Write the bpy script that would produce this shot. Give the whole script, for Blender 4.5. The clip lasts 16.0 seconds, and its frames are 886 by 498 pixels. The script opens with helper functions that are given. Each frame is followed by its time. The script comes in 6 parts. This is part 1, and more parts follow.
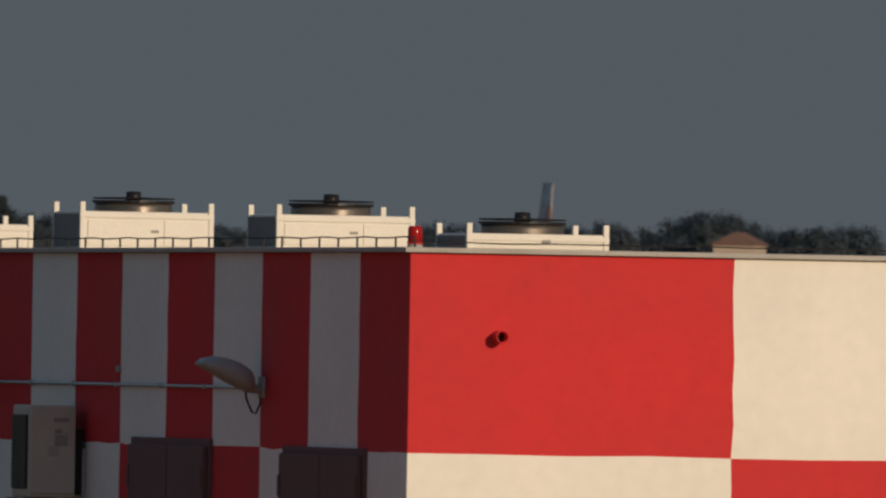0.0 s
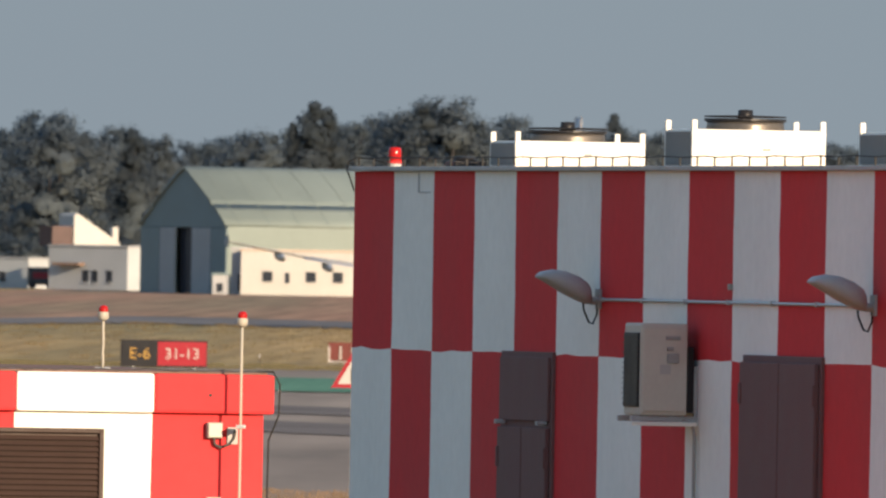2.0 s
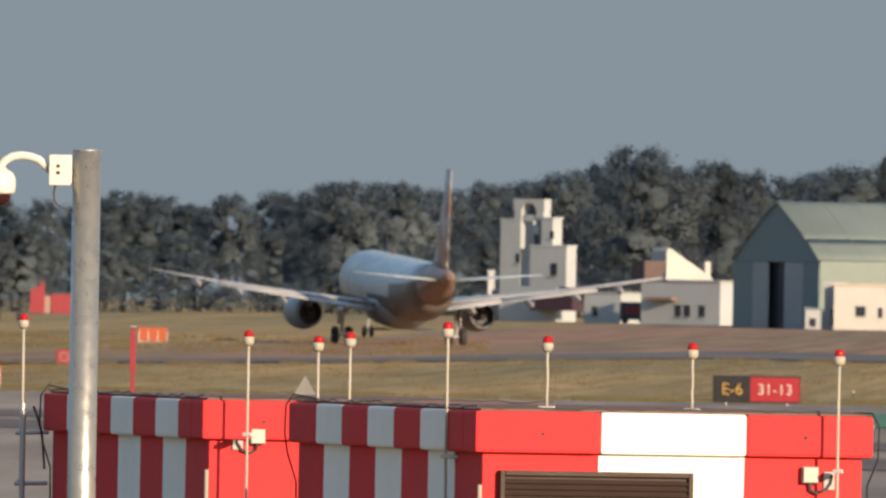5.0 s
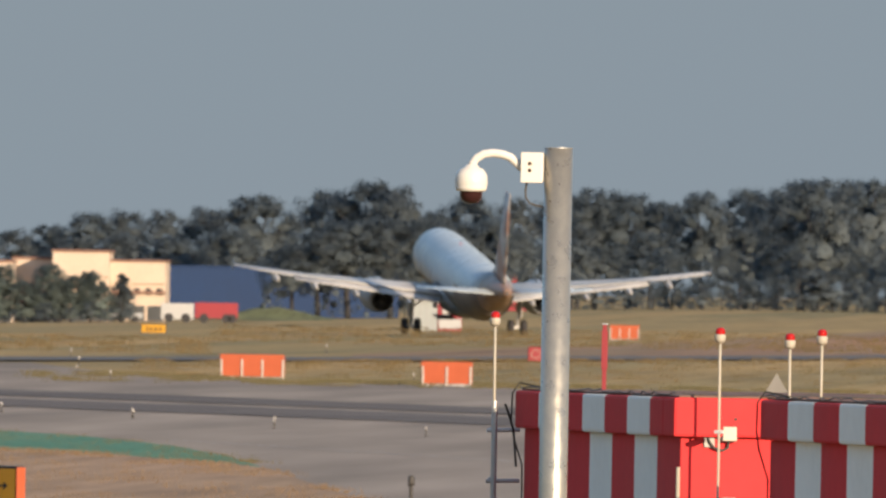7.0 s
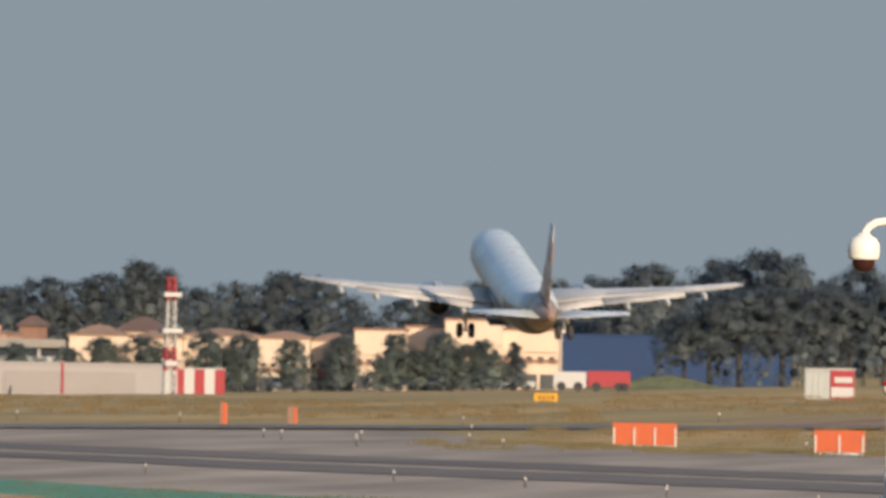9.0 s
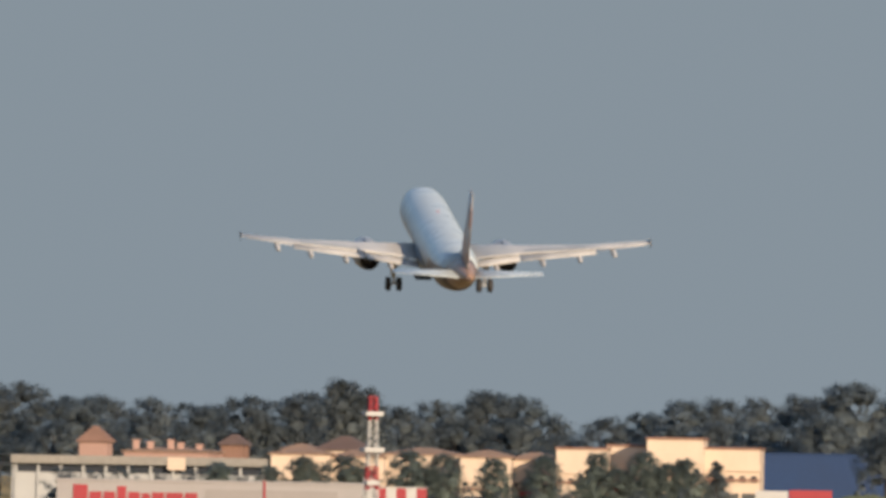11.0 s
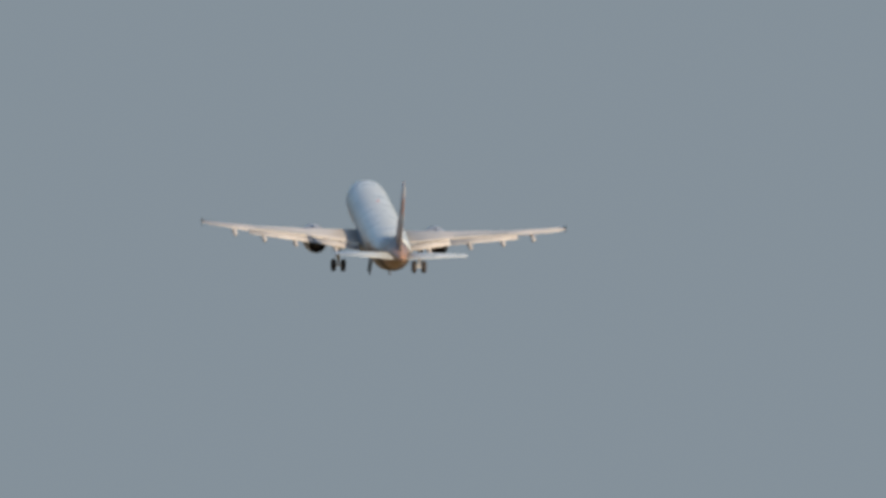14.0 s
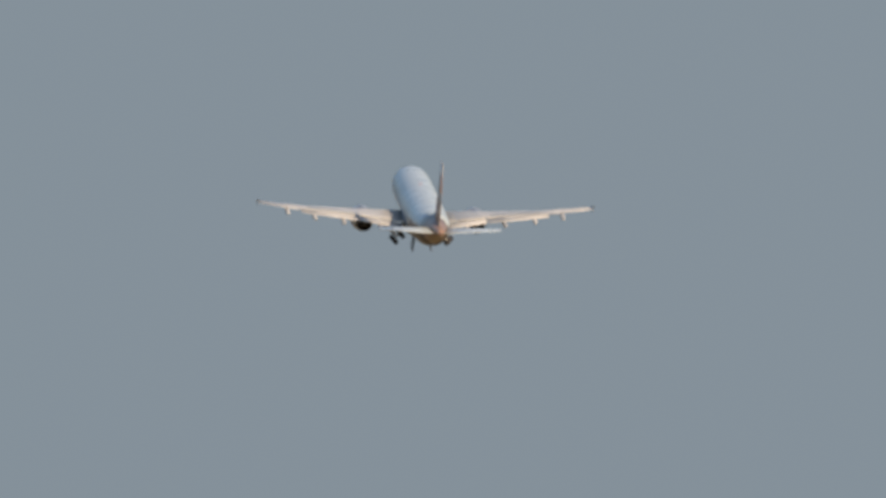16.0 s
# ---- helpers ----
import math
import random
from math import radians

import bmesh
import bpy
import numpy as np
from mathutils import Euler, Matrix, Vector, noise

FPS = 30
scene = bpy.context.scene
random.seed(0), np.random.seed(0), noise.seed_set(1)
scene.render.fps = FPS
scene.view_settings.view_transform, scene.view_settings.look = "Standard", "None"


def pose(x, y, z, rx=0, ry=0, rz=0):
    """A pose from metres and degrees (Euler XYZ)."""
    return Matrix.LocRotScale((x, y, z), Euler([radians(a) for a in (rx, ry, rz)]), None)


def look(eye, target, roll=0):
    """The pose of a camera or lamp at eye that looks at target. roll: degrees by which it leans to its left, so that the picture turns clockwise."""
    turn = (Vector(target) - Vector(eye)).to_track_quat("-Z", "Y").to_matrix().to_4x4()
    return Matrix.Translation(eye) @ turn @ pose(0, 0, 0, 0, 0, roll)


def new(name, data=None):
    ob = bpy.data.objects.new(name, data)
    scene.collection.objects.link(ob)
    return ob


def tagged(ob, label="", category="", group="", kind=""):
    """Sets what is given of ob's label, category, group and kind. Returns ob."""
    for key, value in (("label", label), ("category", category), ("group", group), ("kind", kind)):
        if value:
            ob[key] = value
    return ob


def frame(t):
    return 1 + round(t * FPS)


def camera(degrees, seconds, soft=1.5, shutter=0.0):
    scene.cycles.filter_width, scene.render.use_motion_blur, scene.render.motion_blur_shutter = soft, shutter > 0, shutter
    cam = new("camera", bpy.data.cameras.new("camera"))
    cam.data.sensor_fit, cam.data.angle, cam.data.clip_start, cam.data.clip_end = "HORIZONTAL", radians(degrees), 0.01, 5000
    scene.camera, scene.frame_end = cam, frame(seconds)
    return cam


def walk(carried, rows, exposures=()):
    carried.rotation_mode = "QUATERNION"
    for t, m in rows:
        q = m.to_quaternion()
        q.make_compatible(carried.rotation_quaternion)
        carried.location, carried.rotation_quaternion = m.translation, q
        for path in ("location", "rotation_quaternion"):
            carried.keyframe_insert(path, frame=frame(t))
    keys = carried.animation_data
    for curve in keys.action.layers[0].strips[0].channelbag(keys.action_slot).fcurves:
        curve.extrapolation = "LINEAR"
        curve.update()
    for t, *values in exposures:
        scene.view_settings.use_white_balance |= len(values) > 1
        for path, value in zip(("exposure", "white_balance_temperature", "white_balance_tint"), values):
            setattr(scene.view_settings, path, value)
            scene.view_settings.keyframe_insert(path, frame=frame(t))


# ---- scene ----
EYE_SHIFT = (-0.0201, 1.0, 0.0001)


def eye_at(g):
    return Vector((EYE_SHIFT[0] * g, g, 3.8 + EYE_SHIFT[2] * g))


def aim(g, yaw, tilt, roll=1.0):
    """Camera pose g metres along its slide, turned yaw degrees to the right of +Y and tilted up."""
    e = eye_at(g)
    a, b = radians(yaw), radians(tilt)
    return look(e, e + 100 * Vector((math.sin(a) * math.cos(b), math.cos(a) * math.cos(b), math.sin(b))), roll)


cam = camera(2.5, 16.0, soft=2.4)
# the long lens is focused on the cabins, so that the far distance is a little soft
cam.data.dof.use_dof, cam.data.dof.focus_distance, cam.data.dof.aperture_fstop = True, 138.0, 32.0
CAMERA_ROWS = [
    (0.0, 0.00, 1.3587, 0.3002),
    (0.3, 0.00, 1.1807, 0.3224),
    (0.5, 0.00, 1.0023, 0.2636),
    (0.8, 0.00, 0.6168, 0.0960),
    (1.0, 0.00, 0.3436, 0.0618),
    (1.2, 0.00, 0.1591, 0.0596),
    (1.5, 0.00, -0.0000, 0.0526),
    (2.0, 0.00, -0.3636, 0.0394),
    (2.4, 0.00, -0.5246, 0.0732),
    (2.5, 0.00, -0.5803, 0.0764),
    (2.8, 0.00, -0.7727, 0.0436),
    (2.9, 0.00, -0.8525, 0.0282),
    (3.0, 0.00, -0.9719, -0.0072),
    (3.5, 2.20, -1.2804, -0.0016),
    (3.7, 6.90, -1.3758, 0.0291),
    (5.8, 7.00, -2.4377, 0.1512),
    (6.0, 7.00, -2.5773, 0.1846),
    (6.2, 7.00, -2.9493, 0.2287),
    (6.3, 7.00, -3.1592, 0.2300),
    (6.5, 7.00, -3.1844, 0.2170),
    (7.0, 7.00, -3.3681, 0.0786),
    (7.5, 7.00, -3.6310, 0.0348),
    (8.0, 7.00, -3.7630, 0.2401),
    (8.5, 7.00, -4.0097, 0.2366),
    (9.0, 7.00, -4.4787, 0.2527),
    (9.5, 7.00, -4.6173, 0.2263),
    (10.0, 7.00, -4.8475, 0.4441),
    (10.2, 7.00, -4.9242, 0.4305),
    (12.3, 7.00, -5.4780, 0.8929),
    (12.5, 7.00, -5.7681, 0.8777),
    (13.0, 7.00, -5.9491, 0.9917),
    (13.5, 7.00, -5.9246, 1.1346),
    (14.0, 7.00, -6.0633, 1.2910),
    (14.5, 7.00, -6.3783, 1.3405),
    (15.0, 7.00, -6.5196, 1.4726),
    (15.5, 7.00, -6.7809, 1.5270),
    (16.0, 7.00, -6.9751, 1.6803),
]
walk(cam, [(t, aim(g, yaw, tilt)) for t, g, yaw, tilt in CAMERA_ROWS],
     exposures=[(0.0, -0.9), (0.5, -0.57), (0.8, -0.25), (1.0, 0.1), (1.5, 0.65), (2.5, 0.75), (3.0, 0.6), (3.5, 0.5), (6.0, 0.68), (8.0, 0.7), (10.0, 0.65), (12.5, 0.55), (16.0, 0.55)])

# ---------------------------------------------------------------- light
SUN_SIDE, SUN_HEIGHT = 33.0, 13.5
world = bpy.data.worlds.new("world")
world.use_nodes = True
scene.world = world
wn = world.node_tree
sky = wn.nodes.new("ShaderNodeTexSky")
sky.sky_type = "NISHITA"
sky.sun_disc = False
sky.sun_elevation = radians(SUN_HEIGHT)
sky.sun_rotation = radians(180 - SUN_SIDE)
sky.air_density, sky.dust_density, sky.ozone_density = (1.0, 1.0, 1.5)
bg = wn.nodes["Background"]
bg.inputs["Strength"].default_value = 0.15
# thick summer haze low over the horizon, clear sky above it
coord = wn.nodes.new("ShaderNodeTexCoord")
axes = wn.nodes.new("ShaderNodeSeparateXYZ")
wn.links.new(coord.outputs["Generated"], axes.inputs["Vector"])
clear = wn.nodes.new("ShaderNodeMapRange")
clear.interpolation_type = "SMOOTHSTEP"
clear.inputs["From Min"].default_value, clear.inputs["From Max"].default_value = 0.04, 0.4
wn.links.new(axes.outputs["Z"], clear.inputs["Value"])
haze = wn.nodes.new("ShaderNodeMix")
haze.data_type = "RGBA"
haze.inputs["A"].default_value = (1.06, 1.28, 1.47, 1)
wn.links.new(clear.outputs["Result"], haze.inputs["Factor"])
wn.links.new(sky.outputs["Color"], haze.inputs["B"])
wn.links.new(haze.outputs["Result"], bg.inputs["Color"])
sun = new("sun", bpy.data.lights.new("sun", "SUN"))
sun.data.energy, sun.data.angle, sun.data.color = 4.9, radians(0.6), (1.0, 0.76, 0.52)
sa, sh = radians(SUN_SIDE), radians(SUN_HEIGHT)
sun.matrix_world = look((60 * math.sin(sa), -60 * math.cos(sa), 60 * math.tan(sh)), (0, 0, 0))


# ---------------------------------------------------------------- materials
def material(name, color, rough=0.7, metal=0.0, vary=0.12, scale=3.0, fine=40.0, bump=0.1, streak=0.0, spec=0.2):
    """A surface with stains at one scale, grain at a finer one, a little relief and rain streaks."""
    m = bpy.data.materials.new(name)
    m.use_nodes = True
    nt = m.node_tree
    b = nt.nodes["Principled BSDF"]
    b.inputs["Metallic"].default_value = metal
    b.inputs["Specular IOR Level"].default_value = spec
    tc = nt.nodes.new("ShaderNodeTexCoord")
    n1 = nt.nodes.new("ShaderNodeTexNoise")
    n1.inputs["Scale"].default_value, n1.inputs["Detail"].default_value = scale, 6
    n2 = nt.nodes.new("ShaderNodeTexNoise")
    n2.inputs["Scale"].default_value, n2.inputs["Detail"].default_value = fine, 4
    for n in (n1, n2):
        nt.links.new(tc.outputs["Object"], n.inputs["Vector"])
    add = nt.nodes.new("ShaderNodeMath")
    add.operation = "MULTIPLY_ADD"
    nt.links.new(n2.outputs["Fac"], add.inputs[0])
    add.inputs[1].default_value = 0.5
    nt.links.new(n1.outputs["Fac"], add.inputs[2])
    last = add.outputs[0]
    if streak:
        mp = nt.nodes.new("ShaderNodeMapping")
        mp.inputs["Scale"].default_value = (5, 5, 0.35)
        nt.links.new(tc.outputs["Object"], mp.inputs["Vector"])
        n3 = nt.nodes.new("ShaderNodeTexNoise")
        n3.inputs["Scale"].default_value, n3.inputs["Detail"].default_value = 2.5, 5
        nt.links.new(mp.outputs["Vector"], n3.inputs["Vector"])
        ad2 = nt.nodes.new("ShaderNodeMath")
        ad2.operation = "MULTIPLY_ADD"
        nt.links.new(n3.outputs["Fac"], ad2.inputs[0])
        ad2.inputs[1].default_value = streak
        nt.links.new(last, ad2.inputs[2])
        last = ad2.outputs[0]
    mid = 0.75 + 0.5 * streak
    rng = nt.nodes.new("ShaderNodeMapRange")
    rng.inputs["From Min"].default_value, rng.inputs["From Max"].default_value = mid - 0.35, mid + 0.35
    rng.inputs["To Min"].default_value, rng.inputs["To Max"].default_value = 1 - vary, 1 + vary
    nt.links.new(last, rng.inputs["Value"])
    mix = nt.nodes.new("ShaderNodeVectorMath")
    mix.operation = "SCALE"
    mix.inputs[0].default_value = color
    nt.links.new(rng.outputs["Result"], mix.inputs["Scale"])
    nt.links.new(mix.outputs["Vector"], b.inputs["Base Color"])
    rr = nt.nodes.new("ShaderNodeMapRange")
    rr.inputs["From Min"].default_value, rr.inputs["From Max"].default_value = 0.3, 0.7
    rr.inputs["To Min"].default_value, rr.inputs["To Max"].default_value = max(0.04, rough - 0.1), min(1, rough + 0.1)
    nt.links.new(n1.outputs["Fac"], rr.inputs["Value"])
    nt.links.new(rr.outputs["Result"], b.inputs["Roughness"])
    if bump:
        bp = nt.nodes.new("ShaderNodeBump")
        bp.inputs["Strength"].default_value, bp.inputs["Distance"].default_value = bump, 0.02
        nt.links.new(n2.outputs["Fac"], bp.inputs["Height"])
        nt.links.new(bp.outputs["Normal"], b.inputs["Normal"])
    return m


def two_tone(name, c1, c2, scale, fine, stretch=(1, 1, 1), rough=0.9, bump=0.3, random_tint=0.0, glow_through=0.0, edge=0.14):
    """Ground and foliage: two colours mixed by coarse noise, broken up by fine noise."""
    m = bpy.data.materials.new(name)
    m.use_nodes = True
    nt = m.node_tree
    b = nt.nodes["Principled BSDF"]
    b.inputs["Roughness"].default_value = rough
    b.inputs["Specular IOR Level"].default_value = 0.15
    tc = nt.nodes.new("ShaderNodeTexCoord")
    mp = nt.nodes.new("ShaderNodeMapping")
    mp.inputs["Scale"].default_value = stretch
    nt.links.new(tc.outputs["Object"], mp.inputs["Vector"])
    n1 = nt.nodes.new("ShaderNodeTexNoise")
    n1.inputs["Scale"].default_value, n1.inputs["Detail"].default_value = scale, 8
    n2 = nt.nodes.new("ShaderNodeTexNoise")
    n2.inputs["Scale"].default_value, n2.inputs["Detail"].default_value = fine, 6
    for n in (n1, n2):
        nt.links.new(mp.outputs["Vector"], n.inputs["Vector"])
    ramp = nt.nodes.new("ShaderNodeValToRGB")
    ramp.color_ramp.elements[0].position, ramp.color_ramp.elements[1].position = 0.5 - edge, 0.5 + edge
    ramp.color_ramp.elements[0].color, ramp.color_ramp.elements[1].color = (*c1, 1), (*c2, 1)
    nt.links.new(n1.outputs["Fac"], ramp.inputs["Fac"])
    rng = nt.nodes.new("ShaderNodeMapRange")
    rng.inputs["From Min"].default_value, rng.inputs["From Max"].default_value = 0.3, 0.7
    rng.inputs["To Min"].default_value, rng.inputs["To Max"].default_value = 0.7, 1.3
    nt.links.new(n2.outputs["Fac"], rng.inputs["Value"])
    factor = rng.outputs["Result"]
    if random_tint:
        oi = nt.nodes.new("ShaderNodeObjectInfo")
        r2 = nt.nodes.new("ShaderNodeMapRange")
        r2.inputs["To Min"].default_value, r2.inputs["To Max"].default_value = 1 - random_tint, 1 + random_tint
        nt.links.new(oi.outputs["Random"], r2.inputs["Value"])
        mu = nt.nodes.new("ShaderNodeMath")
        mu.operation = "MULTIPLY"
        nt.links.new(factor, mu.inputs[0])
        nt.links.new(r2.outputs["Result"], mu.inputs[1])
        factor = mu.outputs[0]
    mix = nt.nodes.new("ShaderNodeVectorMath")
    mix.operation = "SCALE"
    nt.links.new(ramp.outputs["Color"], mix.inputs[0])
    nt.links.new(factor, mix.inputs["Scale"])
    nt.links.new(mix.outputs["Vector"], b.inputs["Base Color"])
    if bump:
        bp = nt.nodes.new("ShaderNodeBump")
        bp.inputs["Strength"].default_value, bp.inputs["Distance"].default_value = bump, 0.05
        nt.links.new(n2.outputs["Fac"], bp.inputs["Height"])
        nt.links.new(bp.outputs["Normal"], b.inputs["Normal"])
    if glow_through:  # light that passes through leaves
        tr = nt.nodes.new("ShaderNodeBsdfTranslucent")
        nt.links.new(mix.outputs["Vector"], tr.inputs["Color"])
        ms = nt.nodes.new("ShaderNodeMixShader")
        ms.inputs["Fac"].default_value = glow_through
        nt.links.new(b.outputs["BSDF"], ms.inputs[1])
        nt.links.new(tr.outputs["BSDF"], ms.inputs[2])
        nt.links.new(ms.outputs["Shader"], nt.nodes["Material Output"].inputs["Surface"])
    return m


M = {}
M["red"] = material("red_paint", (0.56, 0.036, 0.040), 0.75, vary=0.16, scale=0.7, fine=9, bump=0.06, streak=0.1)
M["white"] = material("white_paint", (0.80, 0.785, 0.735), 0.75, vary=0.1, scale=0.7, fine=9, bump=0.06, streak=0.12)
M["door_brown"] = material("brown_door_paint", (0.16, 0.09, 0.086), 0.75, vary=0.12, streak=0.4)
M["louvre"] = material("brown_louvre_metal", (0.046, 0.029, 0.024), 0.5, vary=0.15, streak=0.3)
M["concrete"] = material("roof_concrete", (0.42, 0.41, 0.39), 0.85, vary=0.2, bump=0.3)
M["casing"] = material("cream_casing", (0.76, 0.735, 0.66), 0.4, vary=0.06, streak=0.3)
M["coil"] = material("grey_coil_fins", (0.19, 0.185, 0.175), 0.55, vary=0.2, fine=90, streak=0.3)
M["casing_grey"] = material("grey_casing", (0.30, 0.295, 0.275), 0.45, vary=0.08, streak=0.3)
M["casing_beige"] = material("beige_casing", (0.50, 0.47, 0.40), 0.5, vary=0.08, streak=0.3)
M["straw"] = two_tone("straw_blades", (0.165, 0.114, 0.074), (0.115, 0.085, 0.056), 0.8, 9, rough=0.9, bump=0)
M["black"] = material("black_plastic", (0.018, 0.018, 0.02), 0.45, vary=0.2)
M["cable"] = material("dark_cable", (0.022, 0.022, 0.022), 0.6)
M["galv"] = material("galvanised_steel", (0.37, 0.352, 0.305), 0.33, 0.66, vary=0.16, scale=14, fine=60, bump=0.02, streak=0.5, spec=0.5)
M["steel"] = material("grey_steel", (0.40, 0.41, 0.42), 0.4, 0.6, vary=0.15)
M["bronze"] = material("bronze_sheet_metal", (0.14, 0.125, 0.11), 0.4, 0.6, vary=0.2)
M["pipe_white"] = material("white_pipe", (0.37, 0.345, 0.29), 0.45, vary=0.08, streak=0.3)
M["lamp_grey"] = material("grey_lamp_housing", (0.36, 0.37, 0.365), 0.45, vary=0.1)
M["dome_white"] = material("white_housing", (0.58, 0.57, 0.54), 0.32, vary=0.04, bump=0.02)
M["smoked"] = material("smoked_dome", (0.03, 0.012, 0.012), 0.08, vary=0.1, bump=0)
M["red_lens"] = material("red_glass_lens", (0.34, 0.012, 0.012), 0.15, vary=0.15, bump=0.02)
M["orange"] = material("orange_panel", (0.34, 0.078, 0.034), 0.55, vary=0.12, streak=0.3)
M["yellow"] = material("yellow_panel", (0.42, 0.225, 0.02), 0.5, vary=0.1)
M["sign_black"] = material("black_sign_face", (0.02, 0.02, 0.022), 0.4)
M["sign_red"] = material("red_sign_face", (0.27, 0.02, 0.03), 0.4, vary=0.08)
M["sign_white"] = material("white_sign_paint", (0.40, 0.385, 0.365), 0.5, vary=0.05)
M["sign_yellow"] = material("yellow_sign_paint", (0.34, 0.205, 0.05), 0.5, vary=0.05)
M["blue"] = material("blue_cladding", (0.012, 0.033, 0.095), 0.6, vary=0.15, scale=0.2, fine=2)
M["far_wall"] = material("cream_render", (0.47, 0.39, 0.32), 0.85, vary=0.12, scale=0.3, fine=3, streak=0.2)
# dimmed grey-white: distance haze on far buildings is put into this colour
M["far_white"] = material("hazed_white_render", (0.36, 0.37, 0.38), 0.8, vary=0.08, scale=0.3, fine=3, streak=0.2)
M["far_grey"] = material("grey_cladding", (0.30, 0.315, 0.33), 0.7, vary=0.1, scale=0.3, fine=3)
M["far_red"] = material("red_cladding", (0.24, 0.035, 0.045), 0.6, vary=0.12, scale=0.3, fine=3)
M["pink"] = material("pink_render", (0.30, 0.20, 0.175), 0.85, vary=0.12, scale=0.3, fine=3)
M["tile_roof"] = material("clay_roof", (0.19, 0.115, 0.09), 0.85, vary=0.2, scale=0.6, fine=5)
M["window_dark"] = material("dark_window", (0.03, 0.035, 0.045), 0.12, vary=0.1, bump=0)
M["hangar_roof"] = material("grey_green_sheet", (0.165, 0.205, 0.20), 0.6, vary=0.1, scale=0.3, fine=3, streak=0.3)
M["hangar_pale"] = material("pale_green_sheet", (0.195, 0.235, 0.218), 0.6, vary=0.08, scale=0.3, fine=3, streak=0.3)
M["hangar_gable"] = material("green_gable_sheet", (0.165, 0.22, 0.23), 0.6, vary=0.12, scale=0.3, fine=3, streak=0.3)
M["hangar_door"] = material("grey_door_sheet", (0.29, 0.32, 0.33), 0.6, vary=0.1, scale=0.3, fine=3, streak=0.3)
M["cable_grey"] = material("grey_cable", (0.06, 0.058, 0.056), 0.6)
M["trunk"] = material("bark", (0.042, 0.042, 0.045), 0.9, vary=0.25, scale=2)
# pale blue-grey leaf tones: the distance haze is put into the foliage colour
M["leaf_pine"] = two_tone("hazed_pine_foliage", (0.143, 0.178, 0.199), (0.17, 0.201, 0.215), 0.16, 1.6, random_tint=0.12, bump=0, glow_through=0.5)
M["leaf_olive"] = two_tone("hazed_olive_foliage", (0.151, 0.182, 0.199), (0.176, 0.204, 0.212), 0.16, 1.6, random_tint=0.14, bump=0, glow_through=0.5)
M["leaf_road"] = two_tone("hazed_roadside_foliage", (0.155, 0.2, 0.195), (0.185, 0.225, 0.208), 0.16, 1.6, random_tint=0.2, bump=0, glow_through=0.5)
M["grass_blade"] = two_tone("olive_blades", (0.105, 0.088, 0.05), (0.085, 0.08, 0.045), 0.5, 6, rough=0.9, bump=0)
M["bank_grass"] = two_tone("green_bank_grass", (0.16, 0.165, 0.075), (0.115, 0.125, 0.06), 0.3, 1.5, (1, 0.1, 1))
M["brown_red"] = material("weathered_red_board", (0.12, 0.034, 0.03), 0.6, vary=0.2, streak=0.3)
M["dry_blade"] = two_tone("ochre_blades", (0.125, 0.088, 0.044), (0.08, 0.068, 0.036), 0.25, 3, rough=0.9, bump=0)
M["tower_white"] = material("white_tower_render", (0.365, 0.39, 0.405), 0.8, vary=0.1, scale=0.3, fine=3, streak=0.3)
# sunlit copy of the tower white, lightened and warmed in its colour
M["sunlit_white"] = material("sunlit_white_render", (0.44, 0.435, 0.41), 0.8, vary=0.1, scale=0.3, fine=3, streak=0.2)
M["store_white"] = material("grey_white_sheet", (0.25, 0.245, 0.255), 0.8, vary=0.08, scale=0.3, fine=3, streak=0.2)
M["store_panel"] = material("grey_sheet_panel", (0.215, 0.207, 0.212), 0.7, vary=0.08, scale=0.3, fine=3)
M["maroon"] = material("maroon_canvas", (0.05, 0.03, 0.045), 0.8, vary=0.15, scale=0.4, fine=3)
M["tan_roof"] = material("tan_clay_roof", (0.235, 0.16, 0.12), 0.85, vary=0.22, scale=0.5, fine=4)
M["roof_dark"] = material("dull_brown_roof", (0.105, 0.075, 0.07), 0.85, vary=0.2, scale=0.6, fine=5)
M["shopfront"] = material("dark_shopfront", (0.06, 0.065, 0.07), 0.4, vary=0.3, scale=0.4, fine=2, bump=0)
# cypress leaves carry the same haze tint in their colour
M["leaf_dark"] = two_tone("hazed_cypress_foliage", (0.118, 0.146, 0.162), (0.138, 0.162, 0.174), 0.16, 1.6, random_tint=0.14, bump=0, glow_through=0.5)
M["grass"] = two_tone("dry_grass", (0.37, 0.25, 0.105), (0.215, 0.175, 0.082), 0.10, 0.9, (1, 0.014, 1))
M["grass_near"] = two_tone("straw_grass", (0.37, 0.245, 0.155), (0.25, 0.178, 0.115), 0.2, 1.6, (1, 0.04, 1))
M["field"] = two_tone("brown_field", (0.32, 0.178, 0.112), (0.225, 0.165, 0.10), 0.08, 0.6, (1, 0.012, 1))
M["asphalt"] = two_tone("worn_asphalt", (0.225, 0.185, 0.150), (0.295, 0.245, 0.198), 0.05, 0.6, (0.5, 0.03, 1), 0.85, 0.15)
M["rubbered"] = two_tone("rubber_marked_asphalt", (0.088, 0.074, 0.066), (0.182, 0.154, 0.132), 0.5, 1.5, (0.05, 0.6, 1), 0.8, 0.15)
M["runway"] = two_tone("runway_asphalt", (0.112, 0.106, 0.103), (0.15, 0.14, 0.133), 0.05, 1.5, (1, 0.2, 1), 0.8, 0.15)
M["green_paint"] = two_tone("green_painted_asphalt", (0.07, 0.185, 0.115), (0.098, 0.222, 0.142), 0.15, 3, (1, 0.3, 1), 0.8, 0.15)
